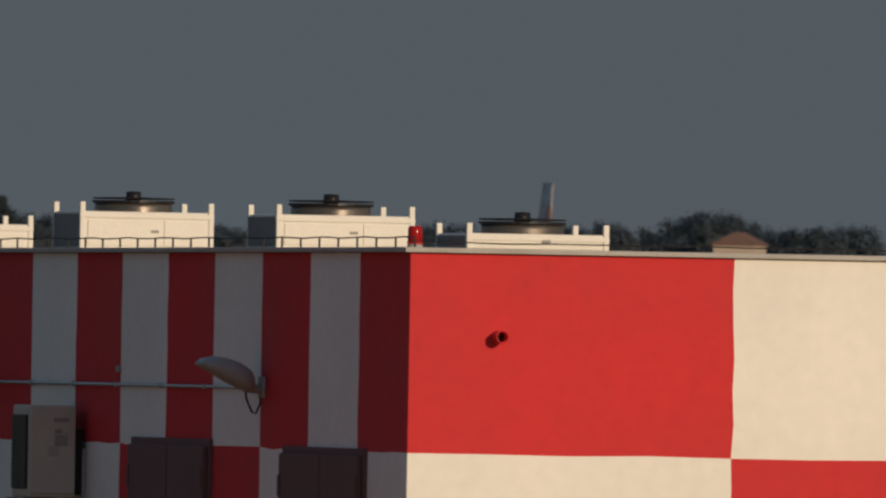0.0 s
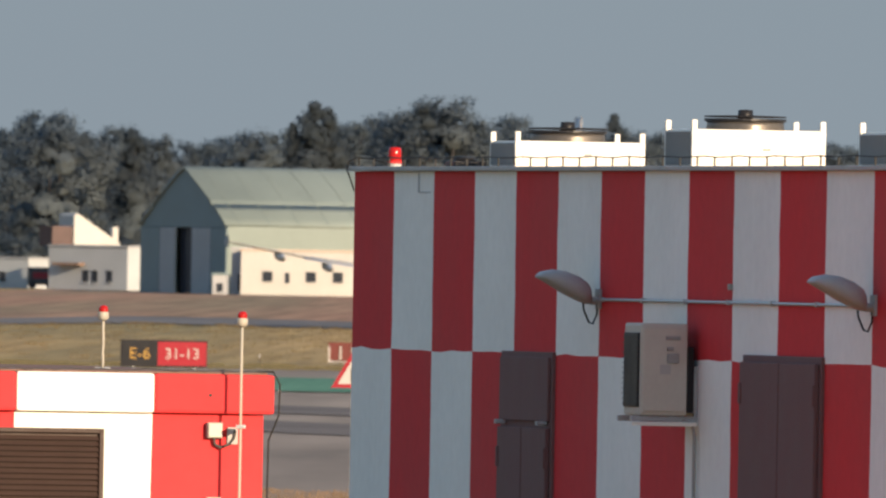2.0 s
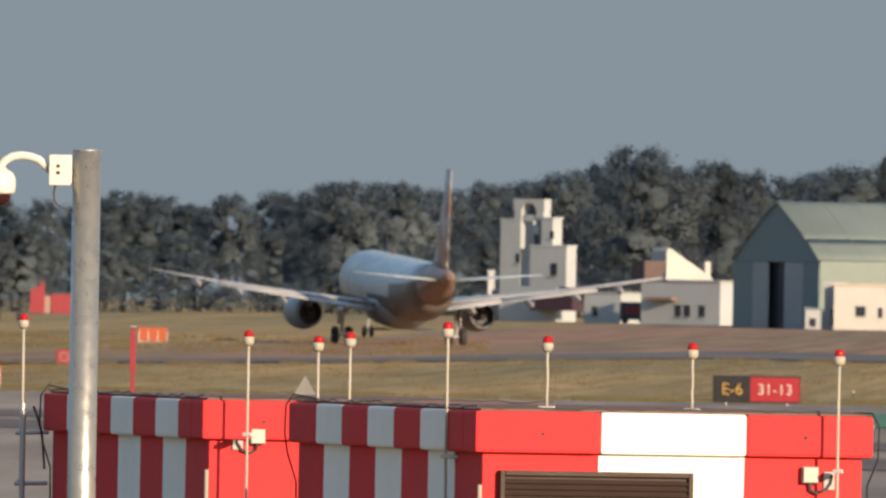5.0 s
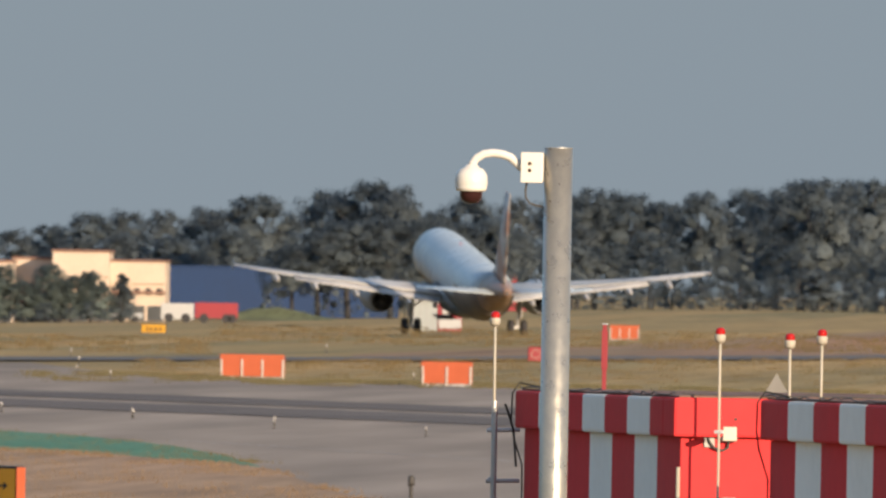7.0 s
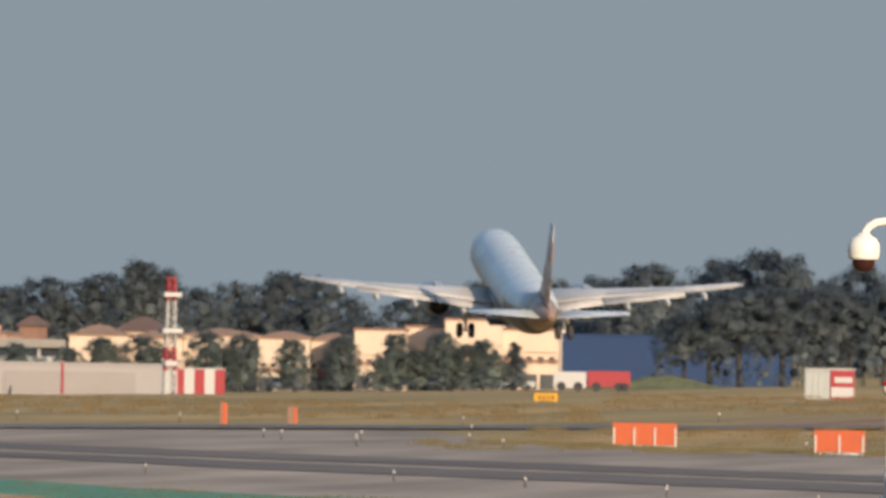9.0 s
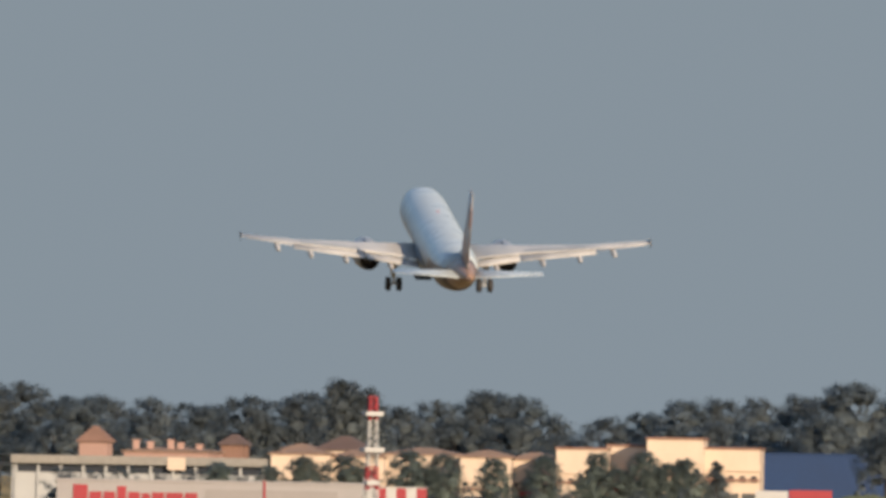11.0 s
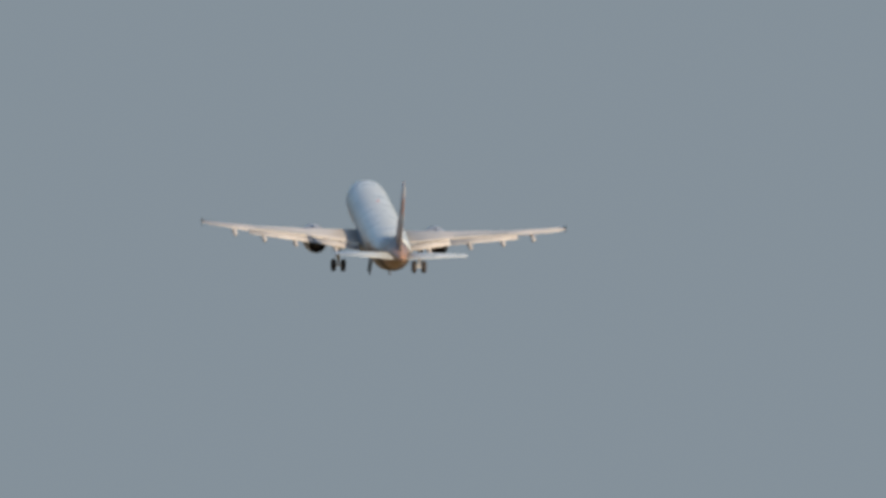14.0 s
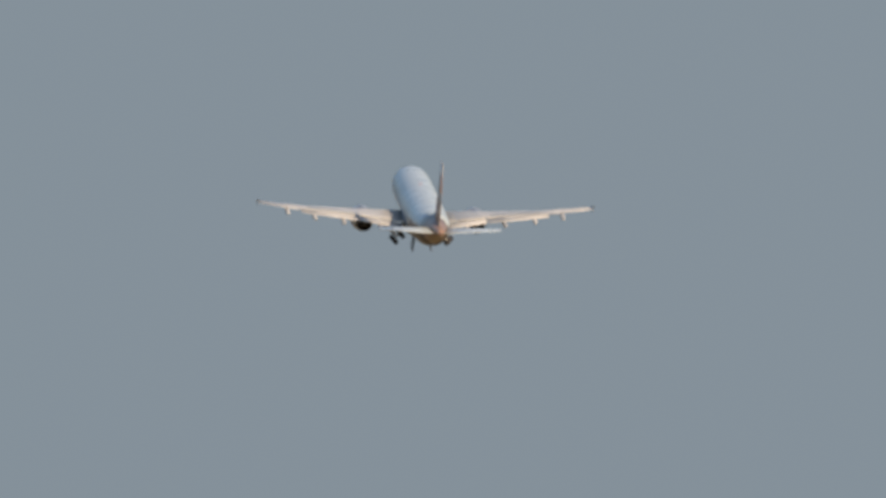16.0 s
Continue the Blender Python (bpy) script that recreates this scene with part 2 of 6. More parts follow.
# fuselage white dimmed and blued: distance haze put into the paint
M["plane_white"] = material("hazed_white_aircraft_paint", (0.375, 0.425, 0.455), 0.32, vary=0.06, scale=0.5, fine=4, bump=0)
M["plane_belly"] = material("grey_aircraft_paint", (0.24, 0.26, 0.28), 0.4, vary=0.1, scale=0.5, fine=4, bump=0)
M["plane_wing"] = material("grey_wing_paint", (0.41, 0.405, 0.395), 0.4, vary=0.3, scale=0.7, fine=5, bump=0)
M["plane_under"] = material("shaded_brown_aircraft_paint", (0.135, 0.118, 0.108), 0.4, vary=0.12, scale=0.5, fine=4, bump=0)
M["plane_tail"] = two_tone("patterned_tail_paint", (0.29, 0.175, 0.135), (0.40, 0.38, 0.37), 0.33, 2, (1, 1, 1), 0.4, 0, edge=0.04)
M["plane_copper"] = material("copper_tail_paint", (0.24, 0.155, 0.115), 0.35, vary=0.15, scale=0.8, fine=6, bump=0)
M["nacelle"] = material("nacelle_paint", (0.24, 0.26, 0.29), 0.35, vary=0.1, scale=0.8, bump=0)
# burnt metal lightened by the haze put into its colour
M["exhaust"] = material("hazed_burnt_exhaust_metal", (0.072, 0.072, 0.078), 0.5, 0.4, vary=0.2)
M["tyre"] = material("tyre_rubber", (0.036, 0.036, 0.040), 0.8)


# ---------------------------------------------------------------- mesh helpers
def part(name, bm, mat, parent=None, label="", smooth=False):
    me = bpy.data.meshes.new(name)
    bm.normal_update()
    if smooth:
        for f in bm.faces:
            f.smooth = True
    bm.to_mesh(me)
    bm.free()
    for x in mat if isinstance(mat, (list, tuple)) else [mat]:
        me.materials.append(M[x] if isinstance(x, str) else x)
    ob = new(name, me)
    ob.parent = parent
    if label:
        tagged(ob, label)
    return ob


def thing(name, label, category, at=(0, 0, 0), turn=0.0, group="", kind=""):
    e = new(name)
    e.empty_display_size = 0.2
    e.matrix_basis = pose(at[0], at[1], at[2], 0, 0, turn)
    return tagged(e, label, category, group, kind)


def box(bm, x0, x1, y0, y1, z0, z1, bevel=0.0, mi=0):
    m = Matrix.Translation(((x0 + x1) / 2, (y0 + y1) / 2, (z0 + z1) / 2)) @ Matrix.Diagonal((x1 - x0, y1 - y0, z1 - z0, 1))
    r = bmesh.ops.create_cube(bm, size=1, matrix=m)
    faces = {f for v in r["verts"] for f in v.link_faces}
    for f in faces:
        f.material_index = mi
    if bevel:
        es = list({e for v in r["verts"] for e in v.link_edges})
        bmesh.ops.bevel(bm, geom=es, offset=bevel, segments=2, affect="EDGES", profile=0.6)
    return bm


def boxed(*a, **k):
    return box(bmesh.new(), *a, **k)


def rod(bm, a, b, r, r2=None, n=12, cap=True):
    a, b = Vector(a), Vector(b)
    d = b - a
    m = Matrix.Translation((a + b) / 2) @ d.to_track_quat("Z", "Y").to_matrix().to_4x4()
    bmesh.ops.create_cone(bm, cap_ends=cap, segments=n, radius1=r, radius2=r if r2 is None else r2, depth=d.length, matrix=m)
    return bm


def tube(bm, pts, r, n=8):
    """A round tube along points."""
    pts = [Vector(p) for p in pts]
    rings = []
    for i, p in enumerate(pts):
        d = (pts[min(i + 1, len(pts) - 1)] - pts[max(i - 1, 0)]).normalized()
        side = d.cross(Vector((0.13, 0.31, 0.94)))
        side = side.normalized() if side.length > 1e-4 else Vector((1, 0, 0))
        up = side.cross(d)
        rings.append([bm.verts.new(p + r * (math.cos(k * 2 * math.pi / n) * side + math.sin(k * 2 * math.pi / n) * up)) for k in range(n)])
    for a, b in zip(rings, rings[1:]):
        for k in range(n):
            bm.faces.new((a[k], a[(k + 1) % n], b[(k + 1) % n], b[k]))
    bm.faces.new(rings[0][::-1])
    bm.faces.new(rings[-1])
    bmesh.ops.recalc_face_normals(bm, faces=bm.faces)
    return bm


def lathe(bm, prof, n=24, m=None):
    """A turned body round z: prof holds (radius, z)."""
    m = m or Matrix()
    rings = []
    for r, z in prof:
        if r < 1e-5:
            rings.append([bm.verts.new(m @ Vector((0, 0, z)))])
        else:
            rings.append([bm.verts.new(m @ Vector((r * math.cos(k * 2 * math.pi / n), r * math.sin(k * 2 * math.pi / n), z))) for k in range(n)])
    for a, b in zip(rings, rings[1:]):
        for k in range(n):
            q = [a[k % len(a)], a[(k + 1) % len(a)], b[(k + 1) % len(b)], b[k % len(b)]]
            q = list(dict.fromkeys(q))
            if len(q) > 2:
                bm.faces.new(q)
    bmesh.ops.recalc_face_normals(bm, faces=bm.faces)
    return bm


def loft(bm, rings, cap=True):
    vs = [[bm.verts.new(p) for p in r] for r in rings]
    n = len(vs[0])
    for a, b in zip(vs, vs[1:]):
        for k in range(n):
            bm.faces.new((a[k], a[(k + 1) % n], b[(k + 1) % n], b[k]))
    if cap:
        bm.faces.new(vs[0][::-1])
        bm.faces.new(vs[-1])
    bmesh.ops.recalc_face_normals(bm, faces=bm.faces)
    return bm


def lettering(name, text, size, mat, parent, m, label=""):
    """Raised letters; they lie in the local xy plane and are then set by m."""
    cu = bpy.data.curves.new(name, "FONT")
    cu.body, cu.size, cu.extrude, cu.align_x, cu.align_y = text, size, 0.006, "CENTER", "CENTER"
    tmp = new("tmp_text", cu)
    bpy.context.view_layer.update()
    me = bpy.data.meshes.new_from_object(tmp.evaluated_get(bpy.context.evaluated_depsgraph_get()))
    bpy.data.objects.remove(tmp)
    me.transform(m)
    me.materials.clear()
    me.materials.append(M[mat])
    ob = new(name, me)
    ob.parent = parent
    if label:
        tagged(ob, label)
    return ob


UPRIGHT = Matrix(((1, 0, 0, 0), (0, 0, -1, 0), (0, 1, 0, 0), (0, 0, 0, 1)))  # xy plane stood up, facing -y


# ---------------------------------------------------------------- ground
def sector(name, label, mat, near, far, z, category="ground", steps=40):
    """A piece of ground between two edges, each given as (degrees right of +Y, metres) from the camera's place."""
    a0 = max(near[0][0], far[0][0])
    a1 = min(near[-1][0], far[-1][0])
    bm = bmesh.new()
    prev = None
    for i in range(steps + 1):
        a = a0 + (a1 - a0) * i / steps
        r = radians(a)
        dn = float(np.interp(a, [p[0] for p in near], [p[1] for p in near]))
        df = float(np.interp(a, [p[0] for p in far], [p[1] for p in far]))
        wob = 0.35 * math.sin(a * 37) + 0.25 * math.sin(a * 91 + 1)
        row = []
        for k in range(5):
            d = dn + wob + (df - dn) * k / 4
            row.append(bm.verts.new((d * math.sin(r), d * math.cos(r), z)))
        if prev:
            for k in range(4):
                bm.faces.new((prev[k], row[k], row[k + 1], prev[k + 1]))
        prev = row
    bmesh.ops.recalc_face_normals(bm, faces=bm.faces)
    if bm.faces[:][0].normal.z < 0:
        bmesh.ops.reverse_faces(bm, faces=bm.faces)
    ob = part(name, bm, mat)
    return tagged(ob, label, category, "", "structure")


def ground_z(x, y):
    """The field falls gently away towards the far left."""
    a, d = math.degrees(math.atan2(x, y)), math.hypot(x, y)
    s = min(max((-2.6 - a) / 3.0, 0), 1.3)
    return -2.0 * s * min(max((d - 850) / 1000, 0), 1.3) if y > 0 else 0.0


bm = bmesh.new()
bmesh.ops.create_grid(bm, x_segments=230, y_segments=115, size=4600, matrix=Matrix.Translation((0, 900, -0.06)))
for v in bm.verts:
    v.co.z += ground_z(v.co.x, v.co.y)
ground = tagged(part("ground", bm, "grass"), "dry olive airfield grass over flat ground", "ground", "", "structure")

STRIP_NEAR = [(-7.5, 740), (-6, 790), (-4.5, 862), (-3.6, 915), (-2.2, 1030), (-1.2, 1190), (-0.5, 1130), (2.5, 900)]
STRIP_FAR = [(-7.5, 768), (-6, 822), (-4.5, 897), (-3.6, 955), (-2.2, 1085), (-1.2, 1330), (-0.5, 1270), (2.5, 1040)]
PAVE_FAR = [(-7.5, 735), (-6, 783), (-4.45, 840), (-4.2, 745), (-3.9, 722), (-3, 712), (-2, 706), (-1.1, 706), (-0.5, 728), (2.5, 830)]
PAVE_NEAR = [(-7.5, 240), (2.5, 240)]
RUB_FAR = [(-7.5, 765), (-5.73, 700), (-4.88, 660), (-3.23, 600), (-0.78, 528), (2.5, 450)]
RUB_MID1 = [(-7.5, 722), (-5.73, 664), (-4.88, 626), (-3.23, 573), (-0.78, 500), (2.5, 425)]
RUB_MID2 = [(-7.5, 705), (-5.73, 650), (-4.88, 612), (-3.23, 562), (-0.78, 476), (2.5, 405)]
RUB_NEAR = [(-7.5, 676), (-5.73, 622), (-4.88, 578), (-3.23, 530), (-0.78, 444), (2.5, 375)]
sector("field", "brown dry field beyond the runway strip", "field", [(p[0], p[1] + 6) for p in STRIP_FAR if p[0] > -4], [(-3.6, 990), (-2.9, 1180), (-2.3, 1500), (-1.2, 2600), (2.5, 2700)], -0.03)
sector("runway", "dark asphalt runway strip seen almost edge-on", "runway", STRIP_NEAR, STRIP_FAR, 0.0, "runway")
sector("taxiway", "pale worn asphalt taxiway", "asphalt", PAVE_NEAR, PAVE_FAR, 0.0, "taxiway")
sector("rubber_band", "black tyre-rubbered band along the asphalt", "rubbered", RUB_MID1, RUB_FAR, 0.02, "taxiway")
sector("rubber_band_near", "black tyre-rubbered band along the asphalt", "rubbered", RUB_NEAR, RUB_MID2, 0.02, "taxiway")
GREEN_FAR = [(-5.79, 535), (-5.32, 503), (-4.82, 485), (-4.61, 484), (-4.35, 472), (-4.08, 449), (-3.93, 427), (-3.83, 405)]
DRY_FAR = [(-5.79, 490), (-5.42, 452), (-4.81, 435), (-4.42, 429), (-4.13, 417), (-3.83, 402), (-3.64, 364), (-3.45, 334)]
sector("green_strip", "green painted asphalt beside the taxiway", "green_paint", [(a, d * 0.985) for a, d in DRY_FAR], GREEN_FAR, 0.03, "pavement")
sector("straw_verge", "straw-coloured dry grass verge", "grass_near", [(-7.5, 200), (2, 200)], DRY_FAR, 0.05, "grass")
sector("green_strip_far", "green painted asphalt beside the taxiway", "green_paint", [(-1.35, 585), (-0.2, 585)], [(-1.35, 650), (-0.2, 655)], 0.03, "pavement")
sector("straw_verge_right", "straw-coloured dry grass verge", "grass_near", [(-1.6, 200), (1.5, 200)], [(-1.6, 330), (-0.9, 335), (-0.4, 322), (1.5, 320)], 0.05, "grass")

JOINT = [(-4.09, 465), (-3.96, 460), (-3.22, 430), (-3.04, 423)]
sector("pavement_joint", "pale filled joint across the worn asphalt", "casing_grey", [(a, d - 0.5) for a, d in JOINT], JOINT, 0.02, "taxiway")


def tufts(name, label, count, a0, a1, d0, d1, height, seed, edge=None, mat="straw"):
    """Loose blades of dry grass over a stretch of ground."""
    rng = random.Random(seed)
    verts, faces = [], []
    while len(faces) < count:
        a, q = rng.uniform(a0, a1), rng.random()
        far = float(np.interp(a, [p[0] for p in edge], [p[1] for p in edge])) if edge else d1
        d = d0 + (far - d0) * q if not edge else far - (far - d0) * q * q
        if noise.noise((a * 9, d * 0.06, seed)) < 0.02:
            continue
        cx, cy = d * math.sin(radians(a)), d * math.cos(radians(a))
        for _ in range(7):
            x, y = cx + rng.gauss(0, 0.22), cy + rng.gauss(0, 0.22)
            h = height * rng.uniform(0.45, 1.15)
            w = 0.018 * height / 0.22
            lx, ly = rng.gauss(0, 0.3) * h, rng.gauss(0, 0.3) * h
            n = len(verts)
            verts += [(x - w, y, 0.0), (x + w, y, 0.0), (x + lx, y + ly, h)]
            faces.append((n, n + 1, n + 2))
    me = bpy.data.meshes.new(name)
    me.from_pydata(verts, [], faces)
    me.materials.append(M[mat])
    return tagged(new(name, me), label, "grass", "", "stuff")


tufts("dry_grass_blades", "loose straw-coloured grass blades on the verge", 17000, -5.6, -3.0, 285, 400, 0.13, 4, DRY_FAR)
tufts("dry_grass_blades_right", "loose straw-coloured grass blades on the verge", 9000, -1.4, -0.3, 285, 330, 0.13, 5)
tufts("grass_edge", "ragged dry grass along the taxiway's edge", 20000, -4.5, -0.3, 700, 760, 0.16, 6, [(-4.5, 760), (-4.2, 757), (-3.9, 732), (-3, 722), (-2, 716), (-1.1, 716), (-0.3, 738)], "grass_blade")

tufts("strip_weeds", "dark weeds along the green painted strip", 3500, -5.6, -3.85, 415, 480, 0.1, 12, [(p[0], p[1] + 1) for p in GREEN_FAR], "grass_blade")
tufts("field_grass", "patchy dry grass between the taxiway and runway strip", 16000, -4.2, -0.4, 750, 800, 0.15, 8, [(p[0], p[1] - 6) for p in STRIP_NEAR], "dry_blade")
tufts("far_field_grass", "patchy dry grass beyond the runway strip", 9000, -5.8, -4.0, 950, 1200, 0.2, 9, None, "dry_blade")
tufts("outer_field_grass", "patchy dry grass beyond the runway strip", 12000, -4.0, -1.9, 1120, 1500, 0.22, 10, None, "dry_blade")


# ---------------------------------------------------------------- foliage
CROWN_OUT = []  # outward direction at each crown vertex, in order


def leafy(bm, centre, radius, count, leaf, rng, squash=1.0):
    """A bough: many small tilted leaf sprays through a clump."""
    for _ in range(count):
        out = Vector((rng.gauss(0, 1), rng.gauss(0, 1), rng.gauss(0, 1))).normalized()
        p = Vector(centre) + Vector((out.x, out.y, out.z * squash)) * radius * rng.uniform(0.3, 1.1)
        a = Vector((rng.gauss(0, 1), rng.gauss(0, 1), rng.gauss(0, 1))).normalized() * leaf * rng.uniform(0.7, 1.5)
        a -= out * a.dot(out) * 0.6
        b = out.cross(a).normalized() * leaf * rng.uniform(0.6, 1.2)
        f = bm.faces.new([bm.verts.new(p - a), bm.verts.new(p + b), bm.verts.new(p + a - b * 0.4)])
        f.smooth = True
        f.normal_update()
        if f.normal.dot(out) < 0:
            f.normal_flip()
        CROWN_OUT.extend([out] * 3)


def core(bm, centre, radius, rng, squash=0.85):
    """The dense middle of a bough."""
    c = Vector(centre)
    r = bmesh.ops.create_icosphere(bm, subdivisions=1, radius=1.0, matrix=Euler((rng.random() * 6, rng.random() * 6, rng.random() * 6)).to_matrix().to_4x4())
    for v in r["verts"]:
        o = v.co.normalized()
        v.co = c + Vector((o.x, o.y, o.z * squash)) * radius * rng.uniform(0.8, 1.15)
        CROWN_OUT.append(o)
        for f in v.link_faces:
            f.smooth = True


def tree_meshes(style, seed):
    """Trunk with limbs and crown, 10 m high; style: pine, gum, cypress, bush, round."""
    rng = random.Random(seed)
    tb, cb = bmesh.new(), bmesh.new()
    CROWN_OUT.clear()
    lean = rng.uniform(-0.5, 0.5)
    if style == "cypress":
        rod(tb, (0, 0, 0), (0, 0, 9), 0.22, 0.05, 8)
        for i in range(26):
            z = 0.9 + 8.6 * i / 25
            r = 1.2 * math.sin(math.pi * min(1, (z / 10) ** 0.75)) ** 0.7 * (1 - 0.35 * z / 10) + 0.14
            a = rng.random() * 6.3
            c = (0.45 * r * math.cos(a), 0.45 * r * math.sin(a), z)
            core(cb, c, r * 0.5, rng, 1.25)
            leafy(cb, c, r * 0.8, 200, 0.105, rng, 1.25)
    else:
        base = {"pine": 3.4, "gum": 2.2, "bush": 0.5, "round": 1.2}[style]
        top = {"pine": 9.6, "gum": 9.5, "bush": 8.8, "round": 9.4}[style]
        wide = {"pine": 3.7, "gum": 2.9, "bush": 3.8, "round": 2.6}[style]
        fork = Vector((lean, 0, base + 1.2))
        rod(tb, (0, 0, 0), fork, 0.1 if style == "bush" else 0.26, 0.08 if style == "bush" else 0.2, 8)
        n = {"pine": 104, "gum": 92, "bush": 36, "round": 120}[style]
        for i in range(n):
            h = (i + rng.uniform(0.1, 0.9)) / n
            z = base + (top - base) * h ** 0.85
            spread = wide * {"pine": math.sin(math.pi * (0.24 + 0.66 * h)), "gum": math.sin(math.pi * (0.16 + 0.74 * h)), "bush": math.cos(1.3 * h), "round": math.sin(math.pi * (0.3 + 0.6 * h))}[style]
            a = i * 2.4 + rng.uniform(-0.6, 0.6)
            q = spread * math.sqrt(rng.random()) * 1.08
            r = rng.uniform(0.52, 0.92) * (1.2 if style == "bush" else 1) * (1.15 - 0.35 * h)
            c = Vector((lean * h + q * math.cos(a), q * math.sin(a), z - 0.2 * rng.random()))
            if q < 0.62 * spread and h < 0.85:
                core(cb, c, r * 0.85, rng)
            leafy(cb, c, r * 1.12, 86 if style == "bush" else 78, 0.125 if style == "bush" else 0.115, rng, 0.85)
            if i % 14 == 0:
                rod(tb, fork, c, 0.09, 0.03, 6)
    return tb, cb


def mesh_of(bm, name, mat, smooth=False):
    me = bpy.data.meshes.new(name)
    bm.to_mesh(me)
    bm.free()
    me.materials.append(M[mat])
    if smooth:  # normals follow the whole crown and lean upward, flattening the sun's contrast
        mid = Vector((0, 0, 5.0))
        me.normals_split_custom_set_from_vertices([(o * 0.12 + (v.co - mid).normalized() * 0.45 + Vector((0, 0, 0.6))).normalized() for o, v in zip(CROWN_OUT, me.vertices)])
    return me


TREE_KINDS = {}
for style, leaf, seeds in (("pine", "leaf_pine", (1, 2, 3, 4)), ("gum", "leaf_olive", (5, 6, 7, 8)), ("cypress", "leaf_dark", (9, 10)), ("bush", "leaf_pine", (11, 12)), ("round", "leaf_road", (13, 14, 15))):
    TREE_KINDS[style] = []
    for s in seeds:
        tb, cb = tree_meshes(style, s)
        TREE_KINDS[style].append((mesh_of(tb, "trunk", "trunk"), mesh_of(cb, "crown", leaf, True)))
TREE_WORDS = {"pine": "dark green umbrella pine in a far belt of trees", "gum": "tall grey-green gum tree in a far belt of trees",
              "cypress": "slim dark cypress above the far trees", "bush": "broad low dark bush under the far trees", "round": "round dark roadside tree"}
tree_rng = random.Random(77)


def tree(style, x, y, height, wide=1.0, z=0.0, words=""):
    trunk, crown = tree_rng.choice(TREE_KINDS[style])
    e = thing("tree" if style != "bush" else "bush", words or TREE_WORDS[style], "tree" if style != "bush" else "bush", (x, y, ground_z(x, y)), tree_rng.uniform(0, 360), "far trees")
    s = (height - ground_z(x, y)) / 10
    for name, me in (("trunk", trunk), ("crown", crown)):
        o = new(name, me)
        o.parent = e
        o.scale = (s * wide, s * wide, s)
    return e


def skyline(points, d, style, step, wide=1.0, jitter=0.06):
    """Trees whose tops follow (degrees, top height) at about d metres."""
    az = [p[0] for p in points]
    a = az[0]
    while a < az[-1]:
        h = float(np.interp(a, az, [p[1] for p in points])) * tree_rng.uniform(1 - jitter, 1 + jitter * 0.5)
        dd = d + tree_rng.uniform(-40, 40)
        s = style if tree_rng.random() < 0.8 else ("gum" if style == "pine" else "pine")
        tree(s, dd * math.sin(radians(a)), dd * math.cos(radians(a)), h, wide * tree_rng.uniform(0.85, 1.2))
        a += math.degrees(step * tree_rng.uniform(0.7, 1.3) / d)


SKYLINE = [
    (-6.900, 11.5), (-6.200, 12.5), (-6.157, 10.0), (-5.983, 11.6), (-5.879, 11.7), (-5.759, 9.6), (-5.621, 12.4), (-5.617, 12.0),
    (-5.509, 10.9), (-5.335, 13.1), (-5.159, 10.4), (-4.953, 12.2), (-4.810, 12.6), (-4.729, 9.4), (-4.611, 10.0), (-4.602, 8.9),
    (-4.452, 9.7), (-4.341, 12.6), (-4.198, 11.6), (-4.087, 12.2), (-3.976, 14.0), (-3.849, 14.4), (-3.784, 11.5), (-3.690, 14.8),
    (-3.595, 15.9), (-3.499, 15.7), (-3.434, 12.8), (-3.344, 14.2), (-3.213, 15.5), (-3.185, 14.9), (-3.106, 14.4), (-2.915, 16.0),
    (-2.724, 14.3), (-2.565, 16.7), (-2.534, 16.0), (-2.454, 16.2), (-2.438, 16.1), (-2.328, 18.7), (-2.296, 18.2), (-2.168, 17.6),
    (-2.120, 17.2), (-2.057, 18.1), (-1.961, 17.6), (-1.819, 19.5), (-1.786, 18.9), (-1.643, 19.2), (-1.516, 22.6), (-1.421, 23.0),
    (-1.356, 19.9), (-1.245, 22.6), (-1.134, 21.7), (-0.927, 22.3), (-0.815, 22.6), (-0.720, 23.7), (-0.624, 23.8), (-0.513, 25.1),
    (-0.387, 28.0), (-0.300, 24.4), (-0.290, 24.9), (-0.178, 24.6), (-0.172, 23.7), (-0.044, 23.3), (0.179, 23.3), (0.738, 21.6),
    (0.739, 21.4), (1.408, 23.6), (1.664, 23.1), (1.903, 22.5), (2.109, 25.3), (2.212, 24.7), (2.237, 24.0), (2.340, 22.8),
    (2.499, 23.7), (2.578, 24.4),
]
SKYLINE = [(a, h * (1.07 if a < -1.2 else 1.0)) for a, h in SKYLINE]
RIGHT = [p for p in SKYLINE if p[0] > -3.75]
LEFT = [p for p in SKYLINE if p[0] <= -3.75]
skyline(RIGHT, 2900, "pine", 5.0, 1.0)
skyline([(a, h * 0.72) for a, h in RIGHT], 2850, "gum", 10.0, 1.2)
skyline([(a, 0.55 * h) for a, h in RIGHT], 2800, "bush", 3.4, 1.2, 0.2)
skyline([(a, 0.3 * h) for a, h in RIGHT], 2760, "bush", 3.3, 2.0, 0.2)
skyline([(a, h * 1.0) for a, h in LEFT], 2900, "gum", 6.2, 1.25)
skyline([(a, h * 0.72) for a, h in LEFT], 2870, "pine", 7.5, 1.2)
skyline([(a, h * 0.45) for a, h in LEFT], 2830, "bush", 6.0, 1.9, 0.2)
